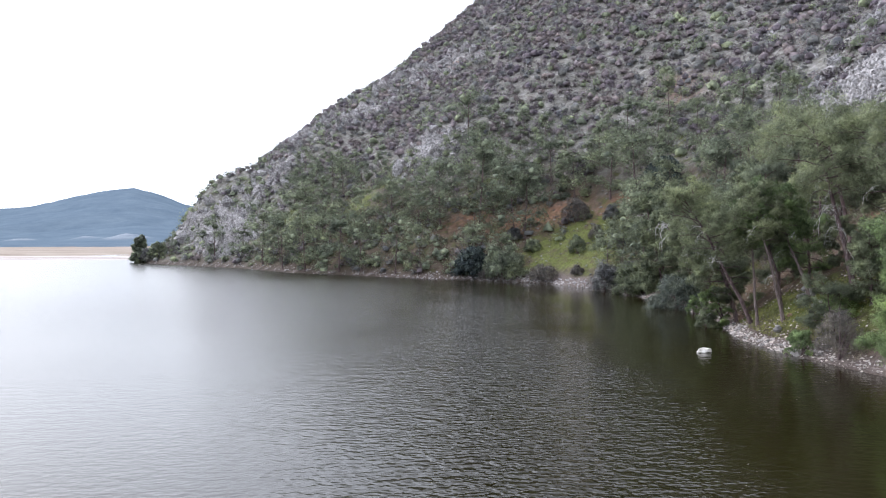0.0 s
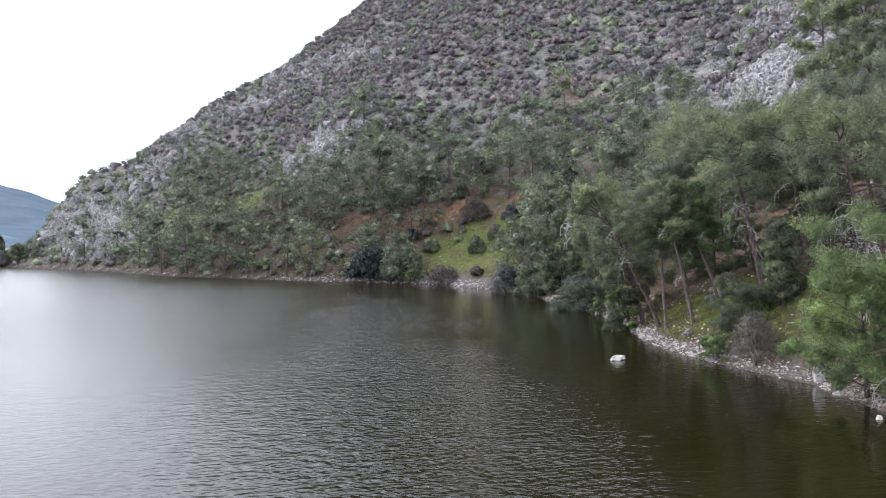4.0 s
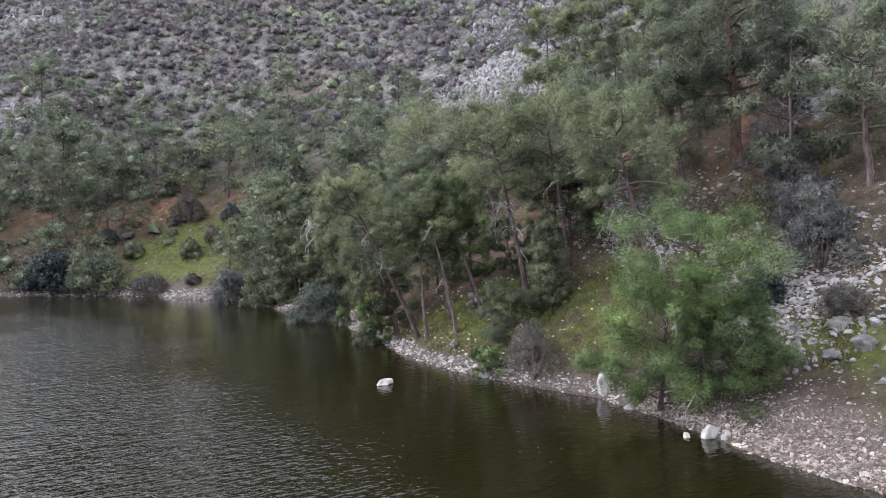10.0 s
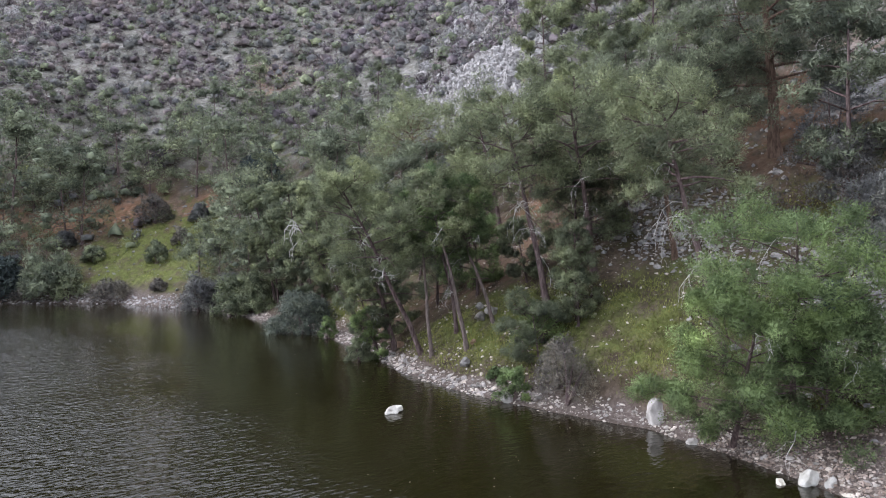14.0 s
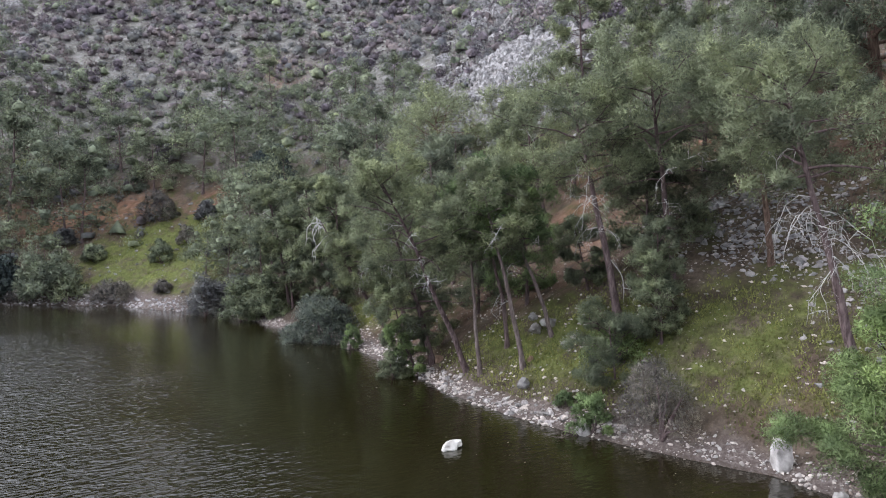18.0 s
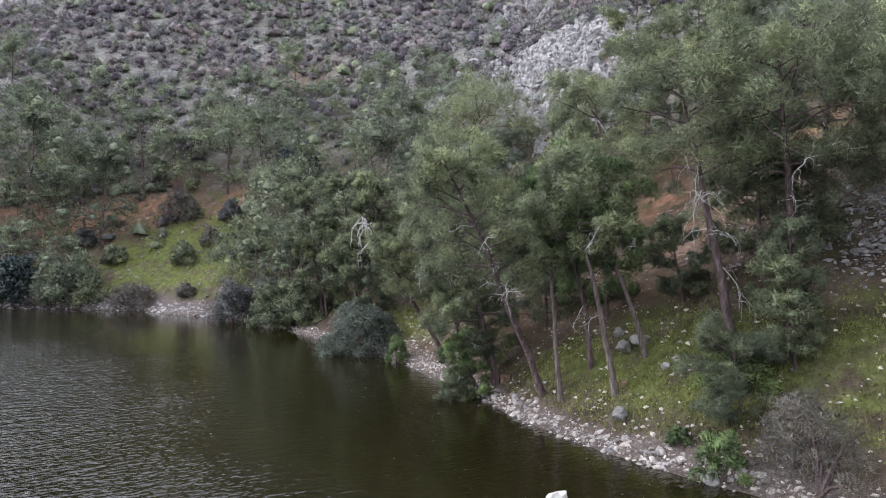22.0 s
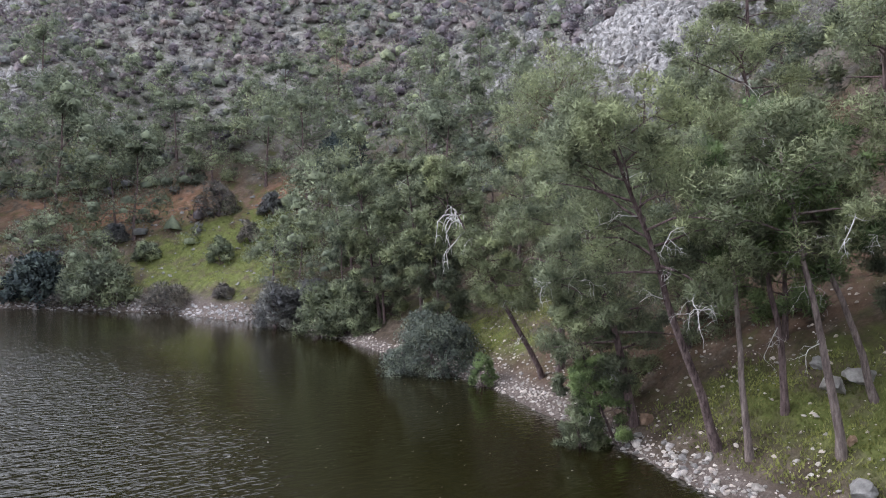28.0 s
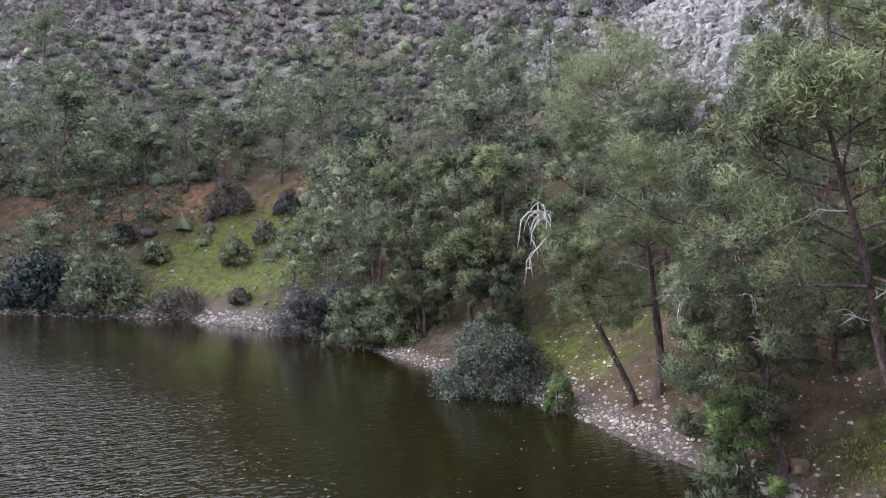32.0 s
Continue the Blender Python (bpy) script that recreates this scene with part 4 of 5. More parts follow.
def more_pines():
    """The rest of the wood on the lower slope."""
    rng = np.random.default_rng(31)
    taken = [(o.location.x, o.location.y) for o in scene.objects if o.name.startswith("pine_tree")]
    made = 0
    for _ in range(9000):
        x, y = rng.uniform(-95, 66), rng.uniform(30, 235)
        d = float(inland(np.array([x]), np.array([y]))[0])
        low = 5.5 if y < 60 else 2.0
        if not low < d < (34 if y < 100 else 38 + 10 * grain(np.array([x]), np.array([y]), 20, 151, 2)[0]) or made > 200:
            continue
        if x > 0.62 * y + 24 or x < -44 or (x + 97) * -0.728 + (y - 222) * 0.688 > -14 or (y > 105 and rng.random() < (0.85 if x < 0 else 0.5)):
            continue
        bare = rocky(x, y) + spot(x, y, 36.5, 56, 4, 4) + red_earth(x, y) + meadow(x, y) + spot(x, y, 20, 113, 8, 7) + spot(x, y, 29, 38, 5, 6) + spot(x, y, 26, 27, 6, 5) + spot(x, y, 44, 38, 4, 4) + spot(x, y, 53, 88, 8, 14) + spot(x, y, 47, 76, 6, 9)
        if np.min(bare) > 0.42 or min((x - a) ** 2 + (y - b) ** 2 for a, b in taken) < (22 if y > 90 else 15):
            continue
        taken.append((x, y))
        h, turn = rng.uniform(5.5, 9.5) * (0.75 if d > 26 else 1.0), rng.uniform(0, 360)
        if y > 78:
            copy_pine(int(rng.integers(5)), x, y, h, turn)
        elif len(NEAR_COPIES) < 4:
            seed = 400 + len(NEAR_COPIES)
            NEAR_COPIES.append(pine(x, y, 8.0, (-0.8, -0.2), 2.5, (0.3, 0.15, 0.4, 0.22)[seed - 400], 0.16, seed, (PINE, PINE_GREY)[seed % 2], BARK, 1, 210, 15, "green pine in the wood above the shore", 3, 0.85))
        else:
            k = int(rng.integers(4))
            copy_thing(NEAR_COPIES[k], pose(x, y, float(height(x, y)) - 0.1, 0, 0, turn) @ Matrix.Scale(h / 8.0, 4))
        made += 1


more_pines()

# the shrubs that stand out one by one
plant("shrub", 25.3, 73.0, 3.1, 3.9, 173, WATERSIDE, "rounded grey-green shrub overhanging the water", "shrub", "", 260, 40, 0.17, 0.12, 5, 0.6)
plant("shrub", 26.41, 86.63, 2.37, 3.53, 174, PINE, "dark green shrub leaning over the water", "shrub", "", 200, 30, 0.3, 0.06, 5, 0.3)
plant("shrub", 25.73, 87.86, 2.44, 4.42, 175, PINE, "dark green shrub at the water's edge", "shrub", "", 200, 30, 0.3, 0.06, 5, 0.3)
plant("shrub", 38.69, 36.17, 1.99, 5.31, 176, OLIVE, "grey-green wild olive on the slope", "shrub", "wild olives", 80, 30, 0.2, 0.08)
plant("shrub", 33.91, 31.78, 1.83, 2.81, 177, OLIVE, "grey-green wild olive on the slope", "shrub", "wild olives", 80, 30, 0.2, 0.08)
plant("shrub", 31.57, 29.93, 1.61, 3.91, 178, OLIVE, "grey-green wild olive on the slope", "shrub", "wild olives", 80, 34, 0.2, 0.08)
plant("shrub", 36.19, 34.06, 1.68, 3.36, 179, OLIVE, "grey-green wild olive on the slope", "shrub", "wild olives", 80, 30, 0.2, 0.08)
plant("shrub", 23.39, 40.18, 1.57, 2.88, 180, TWIGS, "leafless grey thicket at the water's edge", "shrub", "", 45, 26, 0.35, 0.025)
plant("shrub", 25.79, 44.39, 1.36, 1.66, 181, PINE_BRIGHT, "low green bush on the bank", "shrub", "", 80, 20, 0.22, 0.06)
plant("shrub", 16.91, 113.85, 2.55, 2.23, 182, TWIGS, "bare purplish bush on the far shore", "shrub", "", 120, 22, 0.5, 0.06)
plant("shrub", 24.03, 99.26, 2.55, 2.84, 183, TWIGS, "bare grey bush on the far shore", "shrub", "", 100, 22, 0.5, 0.06)
plant("shrub", 25.26, 96.86, 2.22, 3.06, 184, OLIVE, "grey bush on the far shore", "shrub", "", 80, 22, 0.4, 0.12)
plant("shrub", 5.46, 123.56, 3.13, 5.22, 185, LAUREL, "dark bluish evergreen bush at the far shore", "shrub", "", 110, 30, 0.4, 0.18)
plant("shrub", 10.86, 119.01, 3.74, 5.48, 186, PINE_GREY, "wide green bush at the far shore", "shrub", "", 110, 30, 0.5, 0.12)
plant("shrub", 37.76, 116.57, 3.37, 6.36, 187, LAUREL, "dark bluish evergreen tree on the slope", "shrub", "", 110, 30, 0.4, 0.18)
plant("shrub", 23.03, 116.54, 1.50, 3.07, 188, PINE_GREY, "small green bush on the meadow", "shrub", "", 70, 16, 0.4, 0.1)
plant("shrub", 27.93, 109.10, 1.44, 3.26, 189, OLIVE, "small grey bush on the meadow", "shrub", "", 70, 16, 0.4, 0.12)
plant("shrub", 24.88, 126.45, 2.66, 4.18, 190, TWIGS, "bare purplish bush on the red earth", "shrub", "", 110, 20, 0.5, 0.08)
plant("shrub", 8.17, 121.10, 1.94, 1.62, 191, TWIGS, "low grey bush on the far shore", "shrub", "", 90, 16, 0.4, 0.06)
plant("shrub", 43.77, 73.79, 1.13, 3.77, 192, RUSSET, "yellowish russet bush under the rock face", "shrub", "", 70, 20, 0.25, 0.1)
plant("shrub", 22.96, 96.20, 2.20, 4.65, 193, OLIVE, "grey-green shrub on the shore of the bay", "shrub", "", 80, 26, 0.3, 0.09)
plant("shrub", 24.38, 89.19, 2.23, 4.47, 194, PINE, "dark green shrub leaning over the water", "shrub", "", 90, 26, 0.3, 0.07)
plant("shrub", 24.95, 67.69, 0.76, 1.78, 195, PINE_BRIGHT, "small green bush on the bank", "shrub", "", 80, 18, 0.22, 0.06)
plant("shrub", 22.18, 57.18, 0.88, 2.10, 196, PINE, "low drooping pine branch over the water", "shrub", "", 90, 20, 0.3, 0.05)
plant("shrub", 22.52, 42.81, 0.83, 1.65, 197, PINE_BRIGHT, "low green bush on the stony shore", "shrub", "", 80, 16, 0.22, 0.06)
plant("shrub", 29.78, 31.53, 0.93, 1.51, 198, LAUREL, "dark low bush among the rocks", "shrub", "", 80, 20, 0.2, 0.08)
plant("shrub", 33.14, 31.04, 1.23, 1.10, 199, LAUREL, "dark low bush among the rocks", "shrub", "", 80, 20, 0.2, 0.08)
plant("shrub", 29.14, 27.73, 0.93, 1.05, 200, TWIGS, "grey leafless bush among the rocks", "shrub", "", 90, 18, 0.3, 0.03)
for k, (bx, by, br, bh, bleaf, blabel) in enumerate((
        (26.5, 117.5, 1.3, 2.2, TWIGS, "bare purplish bush on the meadow"), (16.2, 123.5, 1.5, 2.3, PINE_GREY, "dark bush below the red bank"), (30.0, 120.8, 1.6, 2.8, OLIVE, "grey-green bush on the red bank"),
        (21.6, 109.0, 1.0, 1.2, TWIGS, "bare twiggy bush on the far beach"), (13.4, 128.6, 1.5, 2.4, OLIVE, "grey bush above the bay"), (35.2, 122.5, 1.6, 2.6, TWIGS, "bare purplish bush on the slope"))):
    plant("shrub", bx, by, br, bh, 220 + k, bleaf, blabel, "shrub", "", 90, 18, 0.4, 0.09)
plant("shrub", 23.91, 41.16, 1.13, 2.27, 201, TWIGS, "leafless grey thicket at the water's edge", "shrub", "", 45, 30, 0.35, 0.025)
plant("shrub", 23.15, 44.86, 0.41, 0.55, 202, PINE_BRIGHT, "small green bush on the stony shore", "shrub", "", 70, 12, 0.16, 0.05)
plant("shrub", 26.69, 97.51, 1.89, 2.84, 203, OLIVE, "grey bush on the shore of the bay", "shrub", "", 80, 20, 0.3, 0.09)

plant("shrub", -95.6, 215.5, 2.6, 9.5, 214, PINE_GREY, "dark cone-shaped evergreen at the tip of the point", "tree", "", 120, 40, 0.5, 0.25)
plant("shrub", -92.0, 213.5, 3.0, 3.6, 215, OLIVE, "grey-green bush on the rocky point", "shrub", "", 90, 24, 0.4, 0.2)
plant("shrub", -88.0, 211.0, 3.0, 4.6, 216, PINE_GREY, "dark green bush on the rocky point", "shrub", "", 90, 24, 0.4, 0.2)

# ---- the maquis that covers the hill ----
def cover():
    rng = np.random.default_rng(77)
    cell = 2.25
    gx, gy = np.meshgrid(np.arange(-104, 175, cell), np.arange(24, 430, cell))
    x, y = gx.ravel() + rng.uniform(-1, 1, gx.size) * cell * 0.85, gy.ravel() + rng.uniform(-1, 1, gx.size) * cell * 0.85
    d = inland(x, y)
    q = (x + 97) * -0.728 + (y - 222) * 0.688 - 8 * grain(x, y, 60, 41, 2)
    view = (x < 0.62 * y + 40) & (q < 9)
    want = 0.45 + 0.45 * spot(x, y, -78, 210, 28, 18) + 0.3 * (1 - ramp01(d, 5, 10)) + 0.32 * ramp01(y, 90, 110) + 0.5 * ramp01(d, 20, 42) + 0.75 * grain(x, y, 8, 81, 3) - 0.95 * ramp01(rocky(x, y), 0.36, 0.75) - 0.75 * np.clip(red_earth(x, y) + 0.9 * meadow(x, y), 0, 1)
    keep = (d > np.where((y > 118) & (x < 14), 0.9, 7)) & view & (rng.random(x.size) < want)
    x, y, d = x[keep], y[keep], d[keep]
    z = height(x, y)
    low = (z - 7.5) / np.hypot(x, y) < 0.43
    x, y, d, z = x[low], y[low], d[low], z[low]
    r = (0.85 + 1.75 * rng.random(len(x)) ** 1.5) * (0.85 + 0.3 * ramp01(d, 20, 60))
    far = np.hypot(x - 3, y - 20)
    low_dark = 0.12 + 0.45 * (1 - ramp01(d, 22, 40)) + 0.2 * np.clip(grain(x, y, 22, 171, 2), -0.4, 1)
    u = rng.random(len(x))
    kinds = (u > low_dark + 0.28, (u > low_dark) & (u <= low_dark + 0.28), u <= low_dark)
    for name, leaf, seed, lot in (("maquis_shrubs", MAQUIS, 5, 0), ("olive_shrubs", OLIVE, 6, 1), ("dark_shrubs", PINE_GREY, 7, 2)):
        pick = kinds[lot]
        bits, count = [], 0
        for near, each, size in ((True, 330, 0.16), (False, 78, 0.33)):
            k = pick & ((far < 78) == near)
            if not k.any():
                continue
            foot = np.stack([x[k], y[k], z[k] + 0.35 * r[k]], -1)
            verts, faces, facing = bushy(rng, foot, r[k] * (1.3 if lot == 2 else 1.1), each, size, size * (0.45 if near else 0.6), 0.85, 0.48, 0 if near else 0.5, 0.12, 9, 0.45, 0.45 if near else 0.55)
            bits.append((verts, faces + count, facing))
            count += len(verts)
        verts, faces, facing = [np.concatenate([q[w] for q in bits]) for w in range(3)]
        tagged(new(name, faced_mesh(name, verts, faces, facing, leaf)), "dense grey-green shrubs covering the stony hillside", "shrubs", kind="stuff")


cover()


# ---- stones ----
def stone_mesh(name, seed, size, material, rings=2, edge=0.28):
    rng = np.random.default_rng(seed)
    bm = bmesh.new()
    bmesh.ops.create_icosphere(bm, subdivisions=rings, radius=1.0)
    cuts = unit(rng.normal(size=(13, 3)))
    depth = 0.48 + 0.36 * rng.random(13)
    for v in bm.verts:
        p = np.array(v.co)
        for c, k in zip(cuts, depth):
            over = p @ c - k
            if over > 0:
                p = p - c * over * 0.96
        n = noise.noise(Vector(p * 2.1) + Vector((seed, 0, 0))) * edge
        v.co = Vector(p * (1 + n)) * 1.0
        v.co = Vector((v.co.x * size[0], v.co.y * size[1], v.co.z * size[2]))
    me = bpy.data.meshes.new(name)
    bm.to_mesh(me)
    bm.free()
    me.materials.append(material)
    return me


def boulder(x, y, size, seed, material, label, turn=0, sink=0.3, z=None, name="boulder", group="boulders on the shore"):
    ob = new(name, stone_mesh(name, seed, size, material, 3))
    at = max(float(height(x, y)), -0.15) if z is None else z
    ob.matrix_world = pose(x, y, at + size[2] * (1 - 2 * sink), 0, 0, turn)
    return tagged(ob, label, "boulder", group)


boulder(17.05, 44.6, (0.62, 0.34, 0.24), 6, GUANO, "white-crusted rock just above the lake water", 20, 0.2, -0.02, "lake_rock", "")
boulder(22.7, 29.3, (0.50, 0.36, 0.42), 11, GUANO, "white limestone boulder at the water's edge", 30, 0.25, -0.05)
boulder(23.0, 28.7, (0.28, 0.24, 0.26), 12, GUANO, "small white boulder beside a larger one", 10, 0.25, -0.03)
boulder(22.15, 29.85, (0.19, 0.15, 0.15), 13, GUANO, "small white stone in the shallows", 50, 0.3, -0.03)
boulder(22.65, 28.0, (0.3, 0.17, 0.13), 14, GUANO, "flat white stone in the shallows", 70, 0.3, -0.03)
boulder(24.25, 36.1, (0.42, 0.38, 0.74), 15, STONE_WHITE, "upright pale grey boulder on the stony shore", 15, 0.25)
boulder(23.5, 47.9, (0.52, 0.36, 0.36), 16, STONE, "grey boulder in the grass by the shore", 40, 0.25)
boulder(24.6, 56.3, (0.42, 0.32, 0.32), 17, STONE_RUST, "rust-brown boulder beside a pine trunk", 35, 0.2)
boulder(26.6, 50.4, (0.72, 0.5, 0.42), 18, STONE, "grey boulder among the pine trunks", 25, 0.3)
boulder(26.9, 49.7, (0.55, 0.45, 0.4), 19, STONE, "grey boulder beside a pine trunk", 80, 0.3)
boulder(27.2, 51.2, (0.34, 0.3, 0.26), 20, STONE, "grey boulder beside a pine trunk", 120, 0.3)
boulder(24.9, 48.9, (0.22, 0.18, 0.17), 21, STONE_RUST, "small rusty stone at the foot of a pine", 0, 0.3)
boulder(25.9, 47.6, (0.26, 0.22, 0.18), 22, STONE_WHITE, "pale stone in the grass", 0, 0.3)
boulder(26.3, 47.4, (0.20, 0.17, 0.14), 23, STONE_WHITE, "pale stone in the grass", 60, 0.3)
boulder(22.35, 43.0, (0.46, 0.32, 0.34), 24, STONE_WHITE, "pale boulder ending a stony beach", 20, 0.3)
boulder(32.6, 45.2, (0.55, 0.42, 0.36), 25, STONE, "grey boulder on the grassy slope", 10, 0.3)
boulder(29.9, 45.8, (0.40, 0.3, 0.22), 26, STONE, "grey boulder on the grassy slope", 70, 0.3)
boulder(33.9, 53.2, (0.7, 0.6, 0.5), 27, STONE, "weathered boulder on the red earth", 10, 0.3)
boulder(23.6, 34.0, (0.30, 0.24, 0.20), 28, STONE_WHITE, "pale stone on the shore", 10, 0.3)
boulder(26.9, 27.0, (0.5, 0.38, 0.36), 29, STONE, "blocky grey boulder above the gravel beach", 30, 0.3)
boulder(27.6, 26.2, (0.58, 0.44, 0.46), 30, STONE, "blocky grey boulder above the gravel beach", 75, 0.3)
boulder(28.6, 27.6, (0.46, 0.38, 0.36), 31, STONE, "blocky grey boulder above the gravel beach", 110, 0.3)


def outcrops():
    """Broken ledges of limestone on the bare faces."""
    rng = np.random.default_rng(23)
    spots = ((53, 83, 3.6, 6.5, 1900), (51, 77, 2.2, 3, 300), (57.5, 104, 2.6, 4, 500), (61, 107, 4, 4, 300), (88, 118, 9, 7, 260), (-3, 173, 4, 4, 330), (-66, 207, 4, 4.5, 560), (-59, 194, 3.5, 4, 330), (-79, 220, 4, 4, 220), (-50, 252, 7, 7, 240),
             (-12, 264, 10, 6, 240), (4, 252, 9, 6, 240), (-54, 224, 6, 4.5, 150), (-27, 244, 7.5, 7, 240), (46, 39, 4.5, 4, 600), (31, 31, 2.2, 2.5, 260), (28.5, 29, 1.6, 1.8, 160), (33.5, 43, 1.2, 2, 90), (33.5, 46, 1.5, 1.5, 60))
    x = np.concatenate([rng.normal(c, s, n) for c, _, s, _, n in spots])
    y = np.concatenate([rng.normal(c, s, n) for _, c, _, s, n in spots])
    ok = inland(x, y) > 3
    x, y = x[ok], y[ok]
    n = len(x)
    z = height(x, y)
    size = np.where(y < 112, 0.3 + 1.3 * rng.random(n) ** 2.8, 0.9 + 2.8 * rng.random(n) ** 2) * np.where(y < 50, 0.27, np.where(x > 47, 0.85, 0.9))
    ways = np.repeat(SKIN_WAYS[None], n, 0)
    for _ in range(9):
        cut = unit(rng.normal(size=(n, 1, 3)))
        over = (ways * cut).sum(-1, keepdims=True) - (0.35 + 0.4 * rng.random((n, 1, 1)))
        ways = ways - cut * np.maximum(over, 0)
    jig = ways * size[:, None, None] * (0.6, 0.85, 1.0) * (0.6 + 0.8 * rng.random((n, 1, 3)))
    tip = (0.3 + 0.2 * rng.normal(size=n))[:, None]
    jig = np.stack([jig[..., 0] * np.cos(tip) + jig[..., 2] * np.sin(tip), jig[..., 1], -jig[..., 0] * np.sin(tip) + jig[..., 2] * np.cos(tip)], -1)
    a = rng.normal(size=n) * 0.4 + np.where(y < 110, 3.1, 4.0)
    c, s = np.cos(a)[:, None], np.sin(a)[:, None]
    v = np.stack([jig[..., 0] * c - jig[..., 1] * s, jig[..., 0] * s + jig[..., 1] * c, jig[..., 2]], -1) + np.stack([x, y, z - 0.1 * size], -1)[:, None]
    f = SKIN_FACES[None] + (np.arange(n) * len(SKIN_WAYS))[:, None, None]
    m2 = bpy.data.meshes.new("rock_ledges")
    m2.from_pydata(v.reshape(-1, 3).tolist(), [], f.reshape(-1, 3).tolist())
    m2.materials.append(STONE_FACE)
    tagged(new("rock_ledges", m2), "broken pale grey limestone ledges on the steep face", "rock face", kind="stuff")


outcrops()


def shore_stones():
    rng = np.random.default_rng(9)
    kinds = [stone_mesh("stone", 40 + k, (1, 0.75, 0.55), (STONE, STONE_WHITE, STONE, STONE_WHITE, STONE_RUST, STONE)[k], 2 if k < 3 else 1) for k in range(6)]
    pts = np.array(SHORE[10:24], float)

    def along(s):
        k = np.minimum((s * (len(pts) - 1)).astype(int), len(pts) - 2)
        f = s * (len(pts) - 1) - k
        return pts[k] * (1 - f)[:, None] + pts[k + 1] * f[:, None]

    # pieces that can be told apart, by the grove
    made = 0
    while made < 290:
        y = rng.uniform(40.5, 58)
        x = np.interp(y, pts[::-1, 1], pts[::-1, 0]) + rng.normal() * 0.35 + 0.35
        size = 0.07 + 0.2 * rng.random() ** 2.4
        ob = new("stone", kinds[(0, 1, 2, 3, 5, 1, 3)[int(rng.integers(7))]] if rng.random() > 0.03 else kinds[4])
        ob.matrix_world = pose(x, y, float(max(height(x, y), -0.12)) + 0.12 * size, rng.uniform(-25, 25), rng.uniform(-25, 25), rng.uniform(0, 360)) @ Matrix.Scale(size, 4)
        ob.parent = ground
        made += 1

    # gravel too small or too far to pick apart
    me = stone_mesh("pebble", 60, (1, 0.8, 0.6), STONE, 1)
    base = np.array([v.co[:] for v in me.vertices])
    tri = np.array([p.vertices[:] for p in me.polygons])

    def gravel(name, x, y, size, material, label):
        n = len(x)
        z = np.maximum(height(x, y), -0.15)
        ang = rng.uniform(0, 6.28, n)
        c, s = np.cos(ang)[:, None], np.sin(ang)[:, None]
        jig = base[None] * (1 + 0.25 * rng.normal(size=(n, len(base), 1))) * size[:, None, None] * (0.7 + 0.6 * rng.random((n, 1, 3)))
        v = np.stack([jig[..., 0] * c - jig[..., 1] * s, jig[..., 0] * s + jig[..., 1] * c, jig[..., 2]], -1) + np.stack([x, y, z + 0.1 * size], -1)[:, None]
        f = tri[None] + (np.arange(n) * len(base))[:, None, None]
        m2 = bpy.data.meshes.new(name)
        m2.from_pydata(v.reshape(-1, 3).tolist(), [], f.reshape(-1, 3).tolist())
        m2.materials.append(material)
        tagged(new(name, m2), label, "stones", kind="stuff")

    n = 3600
    y = np.concatenate([rng.uniform(22, 97, n), rng.uniform(60, 74, 700)])
    x = np.interp(y, pts[::-1, 1], pts[::-1, 0]) + np.concatenate([rng.normal(size=n) * 0.4 + 0.35, np.abs(rng.normal(size=700)) * 1.6])
    gravel("shore_gravel", x, y, 0.03 + 0.12 * rng.random(len(x)) ** 3.2, STONE_WHITE, "pale limestone gravel along the water's edge")
    y = rng.uniform(20, 34, 9000)
    x = np.interp(y, pts[::-1, 1], pts[::-1, 0]) - 0.2 + np.abs(rng.normal(size=9000)) * 1.35
    gravel("beach_gravel", x, y, 0.016 + 0.085 * rng.random(9000) ** 3.5, BEACH_STONE, "pinkish gravel and stones on the beach")
    s = rng.random(2400)
    bay = np.array(SHORE[:11], float)
    k = np.minimum((s * 10).astype(int), 9)
    p = bay[k] * (1 - (s * 10 - k))[:, None] + bay[k + 1] * (s * 10 - k)[:, None] + rng.normal(size=(2400, 2)) * 0.7 + (0.3, 0.4)
    gravel("bay_stones", p[:, 0], p[:, 1], 0.07 + 0.26 * rng.random(2400) ** 2.5, STONE_WHITE, "pale stones along the far shore of the bay")
    x, y = rng.uniform(2, 46, 1500), rng.uniform(102, 142, 1500)
    ok = (inland(x, y) > 1.0) & (grain(x, y, 6, 133, 2) + 0.5 * rng.random(1500) > 0.05)
    gravel("meadow_stones", x[ok], y[ok], 0.08 + 0.3 * rng.random(int(ok.sum())) ** 3, STONE, "grey stones scattered on the far meadow")
    # rubble on the bare runs of the slope
    runs = ((29.8, 30, 1.8, 2.2, 2300), (32.5, 33.5, 1.6, 2.0, 1300), (35, 46, 1.4, 2.4, 500), (33, 41, 0.8, 2.6, 600), (36.5, 41, 1.0, 1.6, 300))
    x = np.concatenate([rng.normal(c, s, k) for c, _, s, _, k in runs])
    y = np.concatenate([rng.normal(c, s, k) for _, c, _, s, k in runs])
    ok = inland(x, y) > 1.5
    gravel("scree_rubble", x[ok], y[ok], 0.04 + 0.2 * rng.random(int(ok.sum())) ** 3.2, STONE_WHITE, "grey limestone rubble in runs down the slope")
    # loose stones lying about the lower slope
    n = 7000
    x = 22.5 + 17 * rng.random(n) ** 1.5
    y = rng.uniform(22, 74, n)
    ok = (inland(x, y) > 1.2) & (grain(x, y, 5, 131, 2) + 0.5 * rng.random(n) > 0.1)
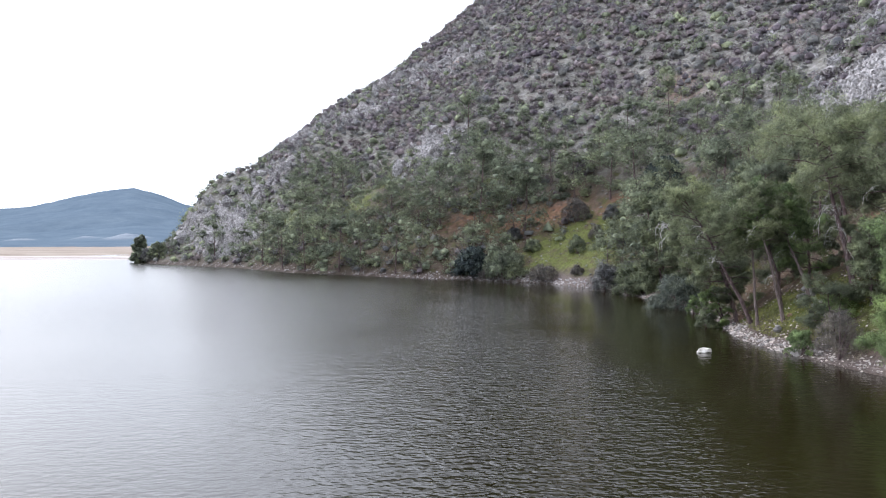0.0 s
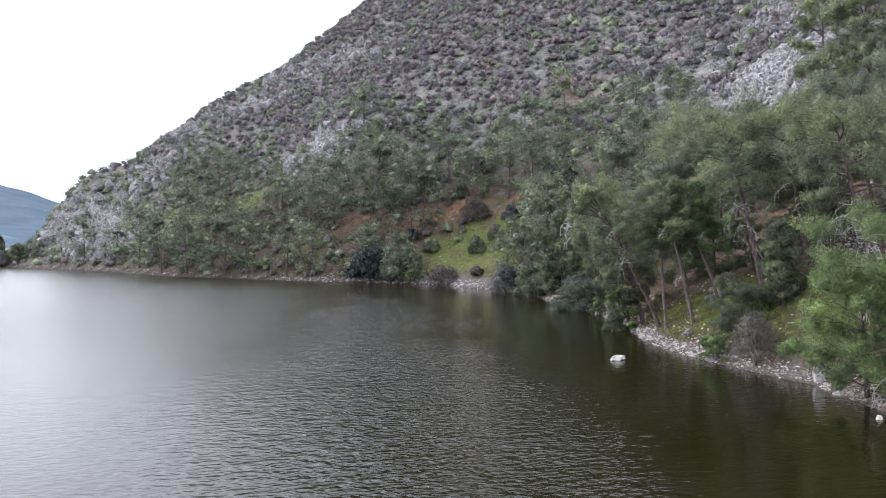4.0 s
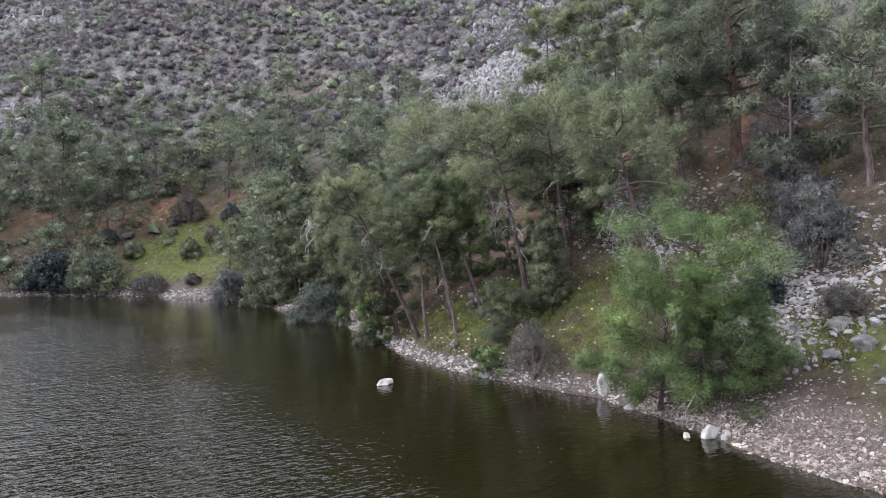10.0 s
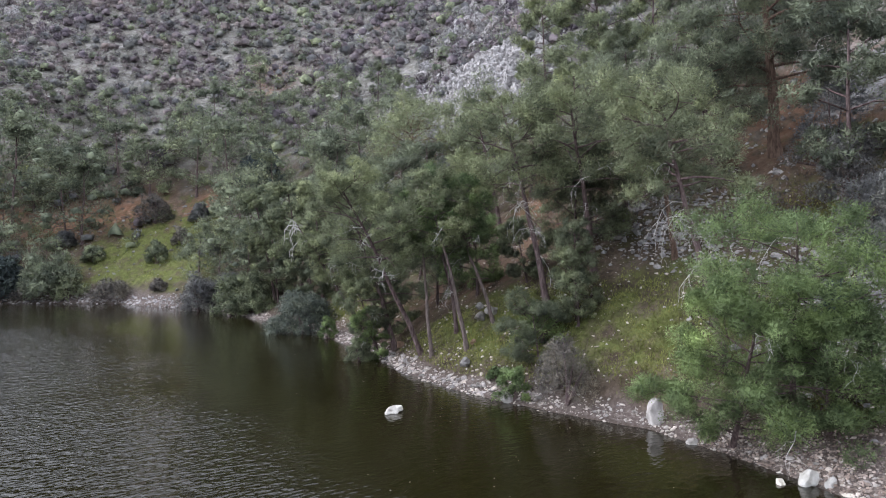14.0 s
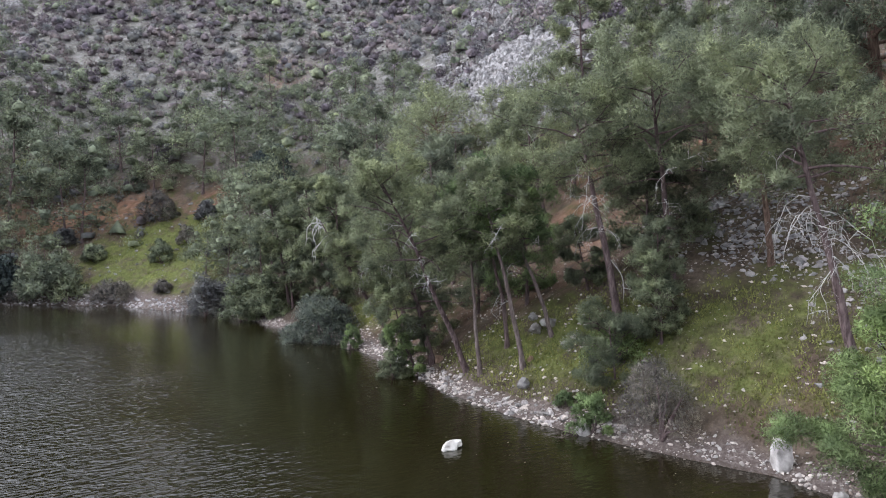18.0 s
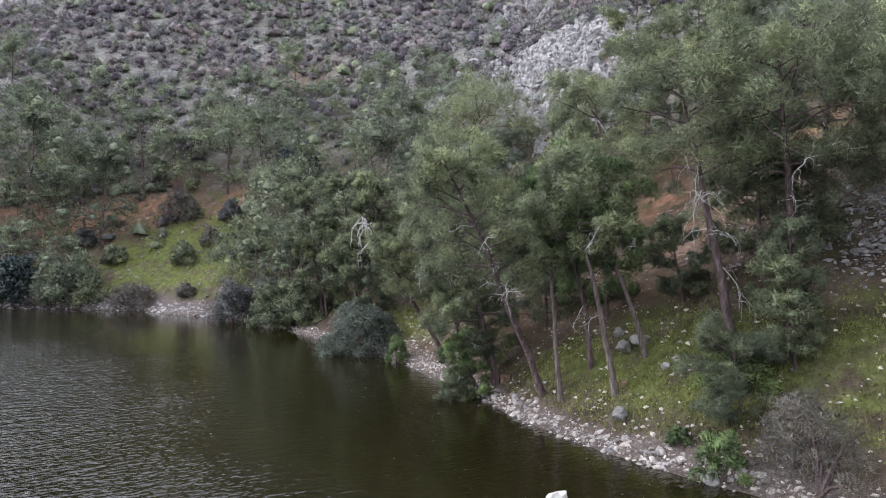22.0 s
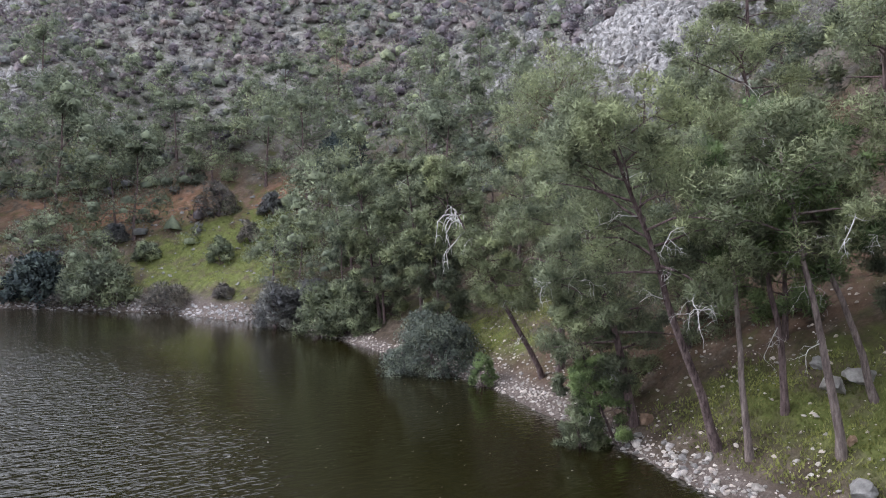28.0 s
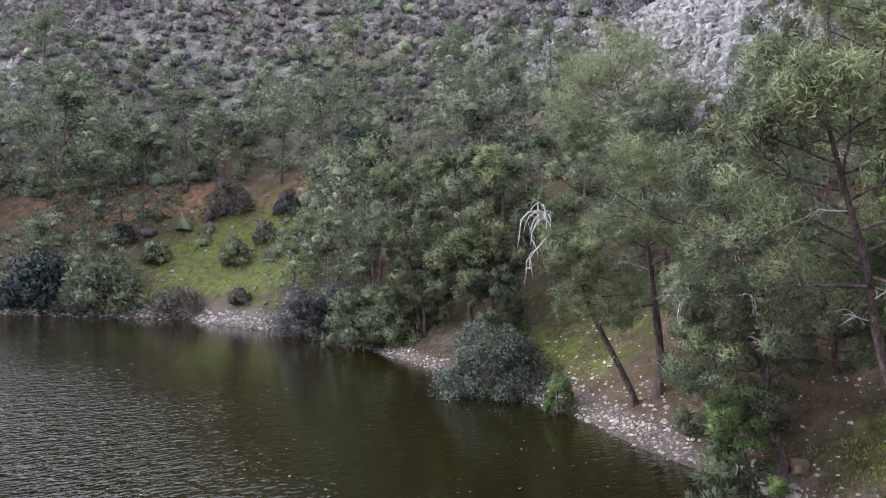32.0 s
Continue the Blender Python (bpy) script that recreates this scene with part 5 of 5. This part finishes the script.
    gravel("slope_stones", x[ok], y[ok], 0.025 + 0.12 * rng.random(int(ok.sum())) ** 4, STONE_WHITE, "loose grey stones scattered on the slope")


shore_stones()


def grass():
    rng = np.random.default_rng(17)
    n = 110000
    x, y = rng.uniform(22.5, 40, n), rng.uniform(26, 76, n)
    ok = (inland(x, y) > 1.0) & (meadow(x, y) + 0.25 + 0.4 * grain(x, y, 3, 141, 3) > 0.55 + 0.25 * rng.random(n)) & (rocky(x, y) < 0.4)
    x, y = x[ok], y[ok]
    n2 = 16000
    x2, y2 = rng.uniform(8, 40, n2), rng.uniform(100, 135, n2)
    ok = (inland(x2, y2) > 2) & (meadow(x2, y2) + 0.3 * grain(x2, y2, 3, 143, 3) > 0.5 + 0.2 * rng.random(n2))
    x, y = np.concatenate([x, x2[ok]]), np.concatenate([y, y2[ok]])
    at = np.stack([x, y, height(x, y)], -1)
    tall = np.where(at[:, 1] > 90, 0.16, 0.11)
    a = rng.uniform(0, 6.28, len(x))
    side = np.stack([np.cos(a), np.sin(a), 0 * a], -1) * (tall * 0.35)[:, None]
    tip = rng.normal(size=at.shape) * (0.4, 0.4, 0.2) * tall[:, None] + np.stack([0 * a, 0 * a, tall], -1)
    tagged(new("grass", tris_mesh("grass", np.stack([at - side, at + side, at + tip], 1), GRASS)), "short fresh green grass in patches", "grass", kind="stuff")


grass()


def flecks():
    """Foam and pollen flecks adrift on the sheltered water."""
    rng = np.random.default_rng(41)
    n = 2600
    y = rng.uniform(12, 100, n)
    x = np.interp(y, [p[1] for p in SHORE[::-1]], [p[0] for p in SHORE[::-1]]) - 0.6 - 24 * rng.random(n) ** 0.8
    ok = (inland(x, y) < -0.5) & (grain(x, y, 9, 161, 3) > -0.25)
    x, y = x[ok], y[ok]
    n = len(x)
    size = (0.006 + 0.011 * rng.random(n) ** 3) * (0.7 + y / 70)
    a = rng.uniform(-0.5, 0.5, n)
    ang = np.array([0, 1.1, 2.2, 3.3, 4.4, 5.4])
    rad = size[:, None] * (0.7 + 0.6 * rng.random((n, 6)))
    u, v = rad * np.cos(ang) * 2.0, rad * np.sin(ang)
    px = x[:, None] + u * np.cos(a)[:, None] - v * np.sin(a)[:, None]
    py = y[:, None] + u * np.sin(a)[:, None] + v * np.cos(a)[:, None]
    verts = np.stack([px, py, np.full_like(px, 0.006)], -1).reshape(-1, 3)
    faces = (np.arange(n)[:, None] * 6 + np.arange(6)).tolist()
    m = Mat("foam", 0.8, 0.2)
    m.colour(m.ramp(island(m), [(0.0, (0.22, 0.19, 0.13)), (0.6, (0.38, 0.34, 0.27)), (1.0, (0.55, 0.53, 0.48))]))
    tagged(new("foam_flecks", mesh_from("foam_flecks", verts.tolist(), faces, m.m)), "pale flecks of foam and pollen adrift on the water", "foam", kind="stuff")


flecks()
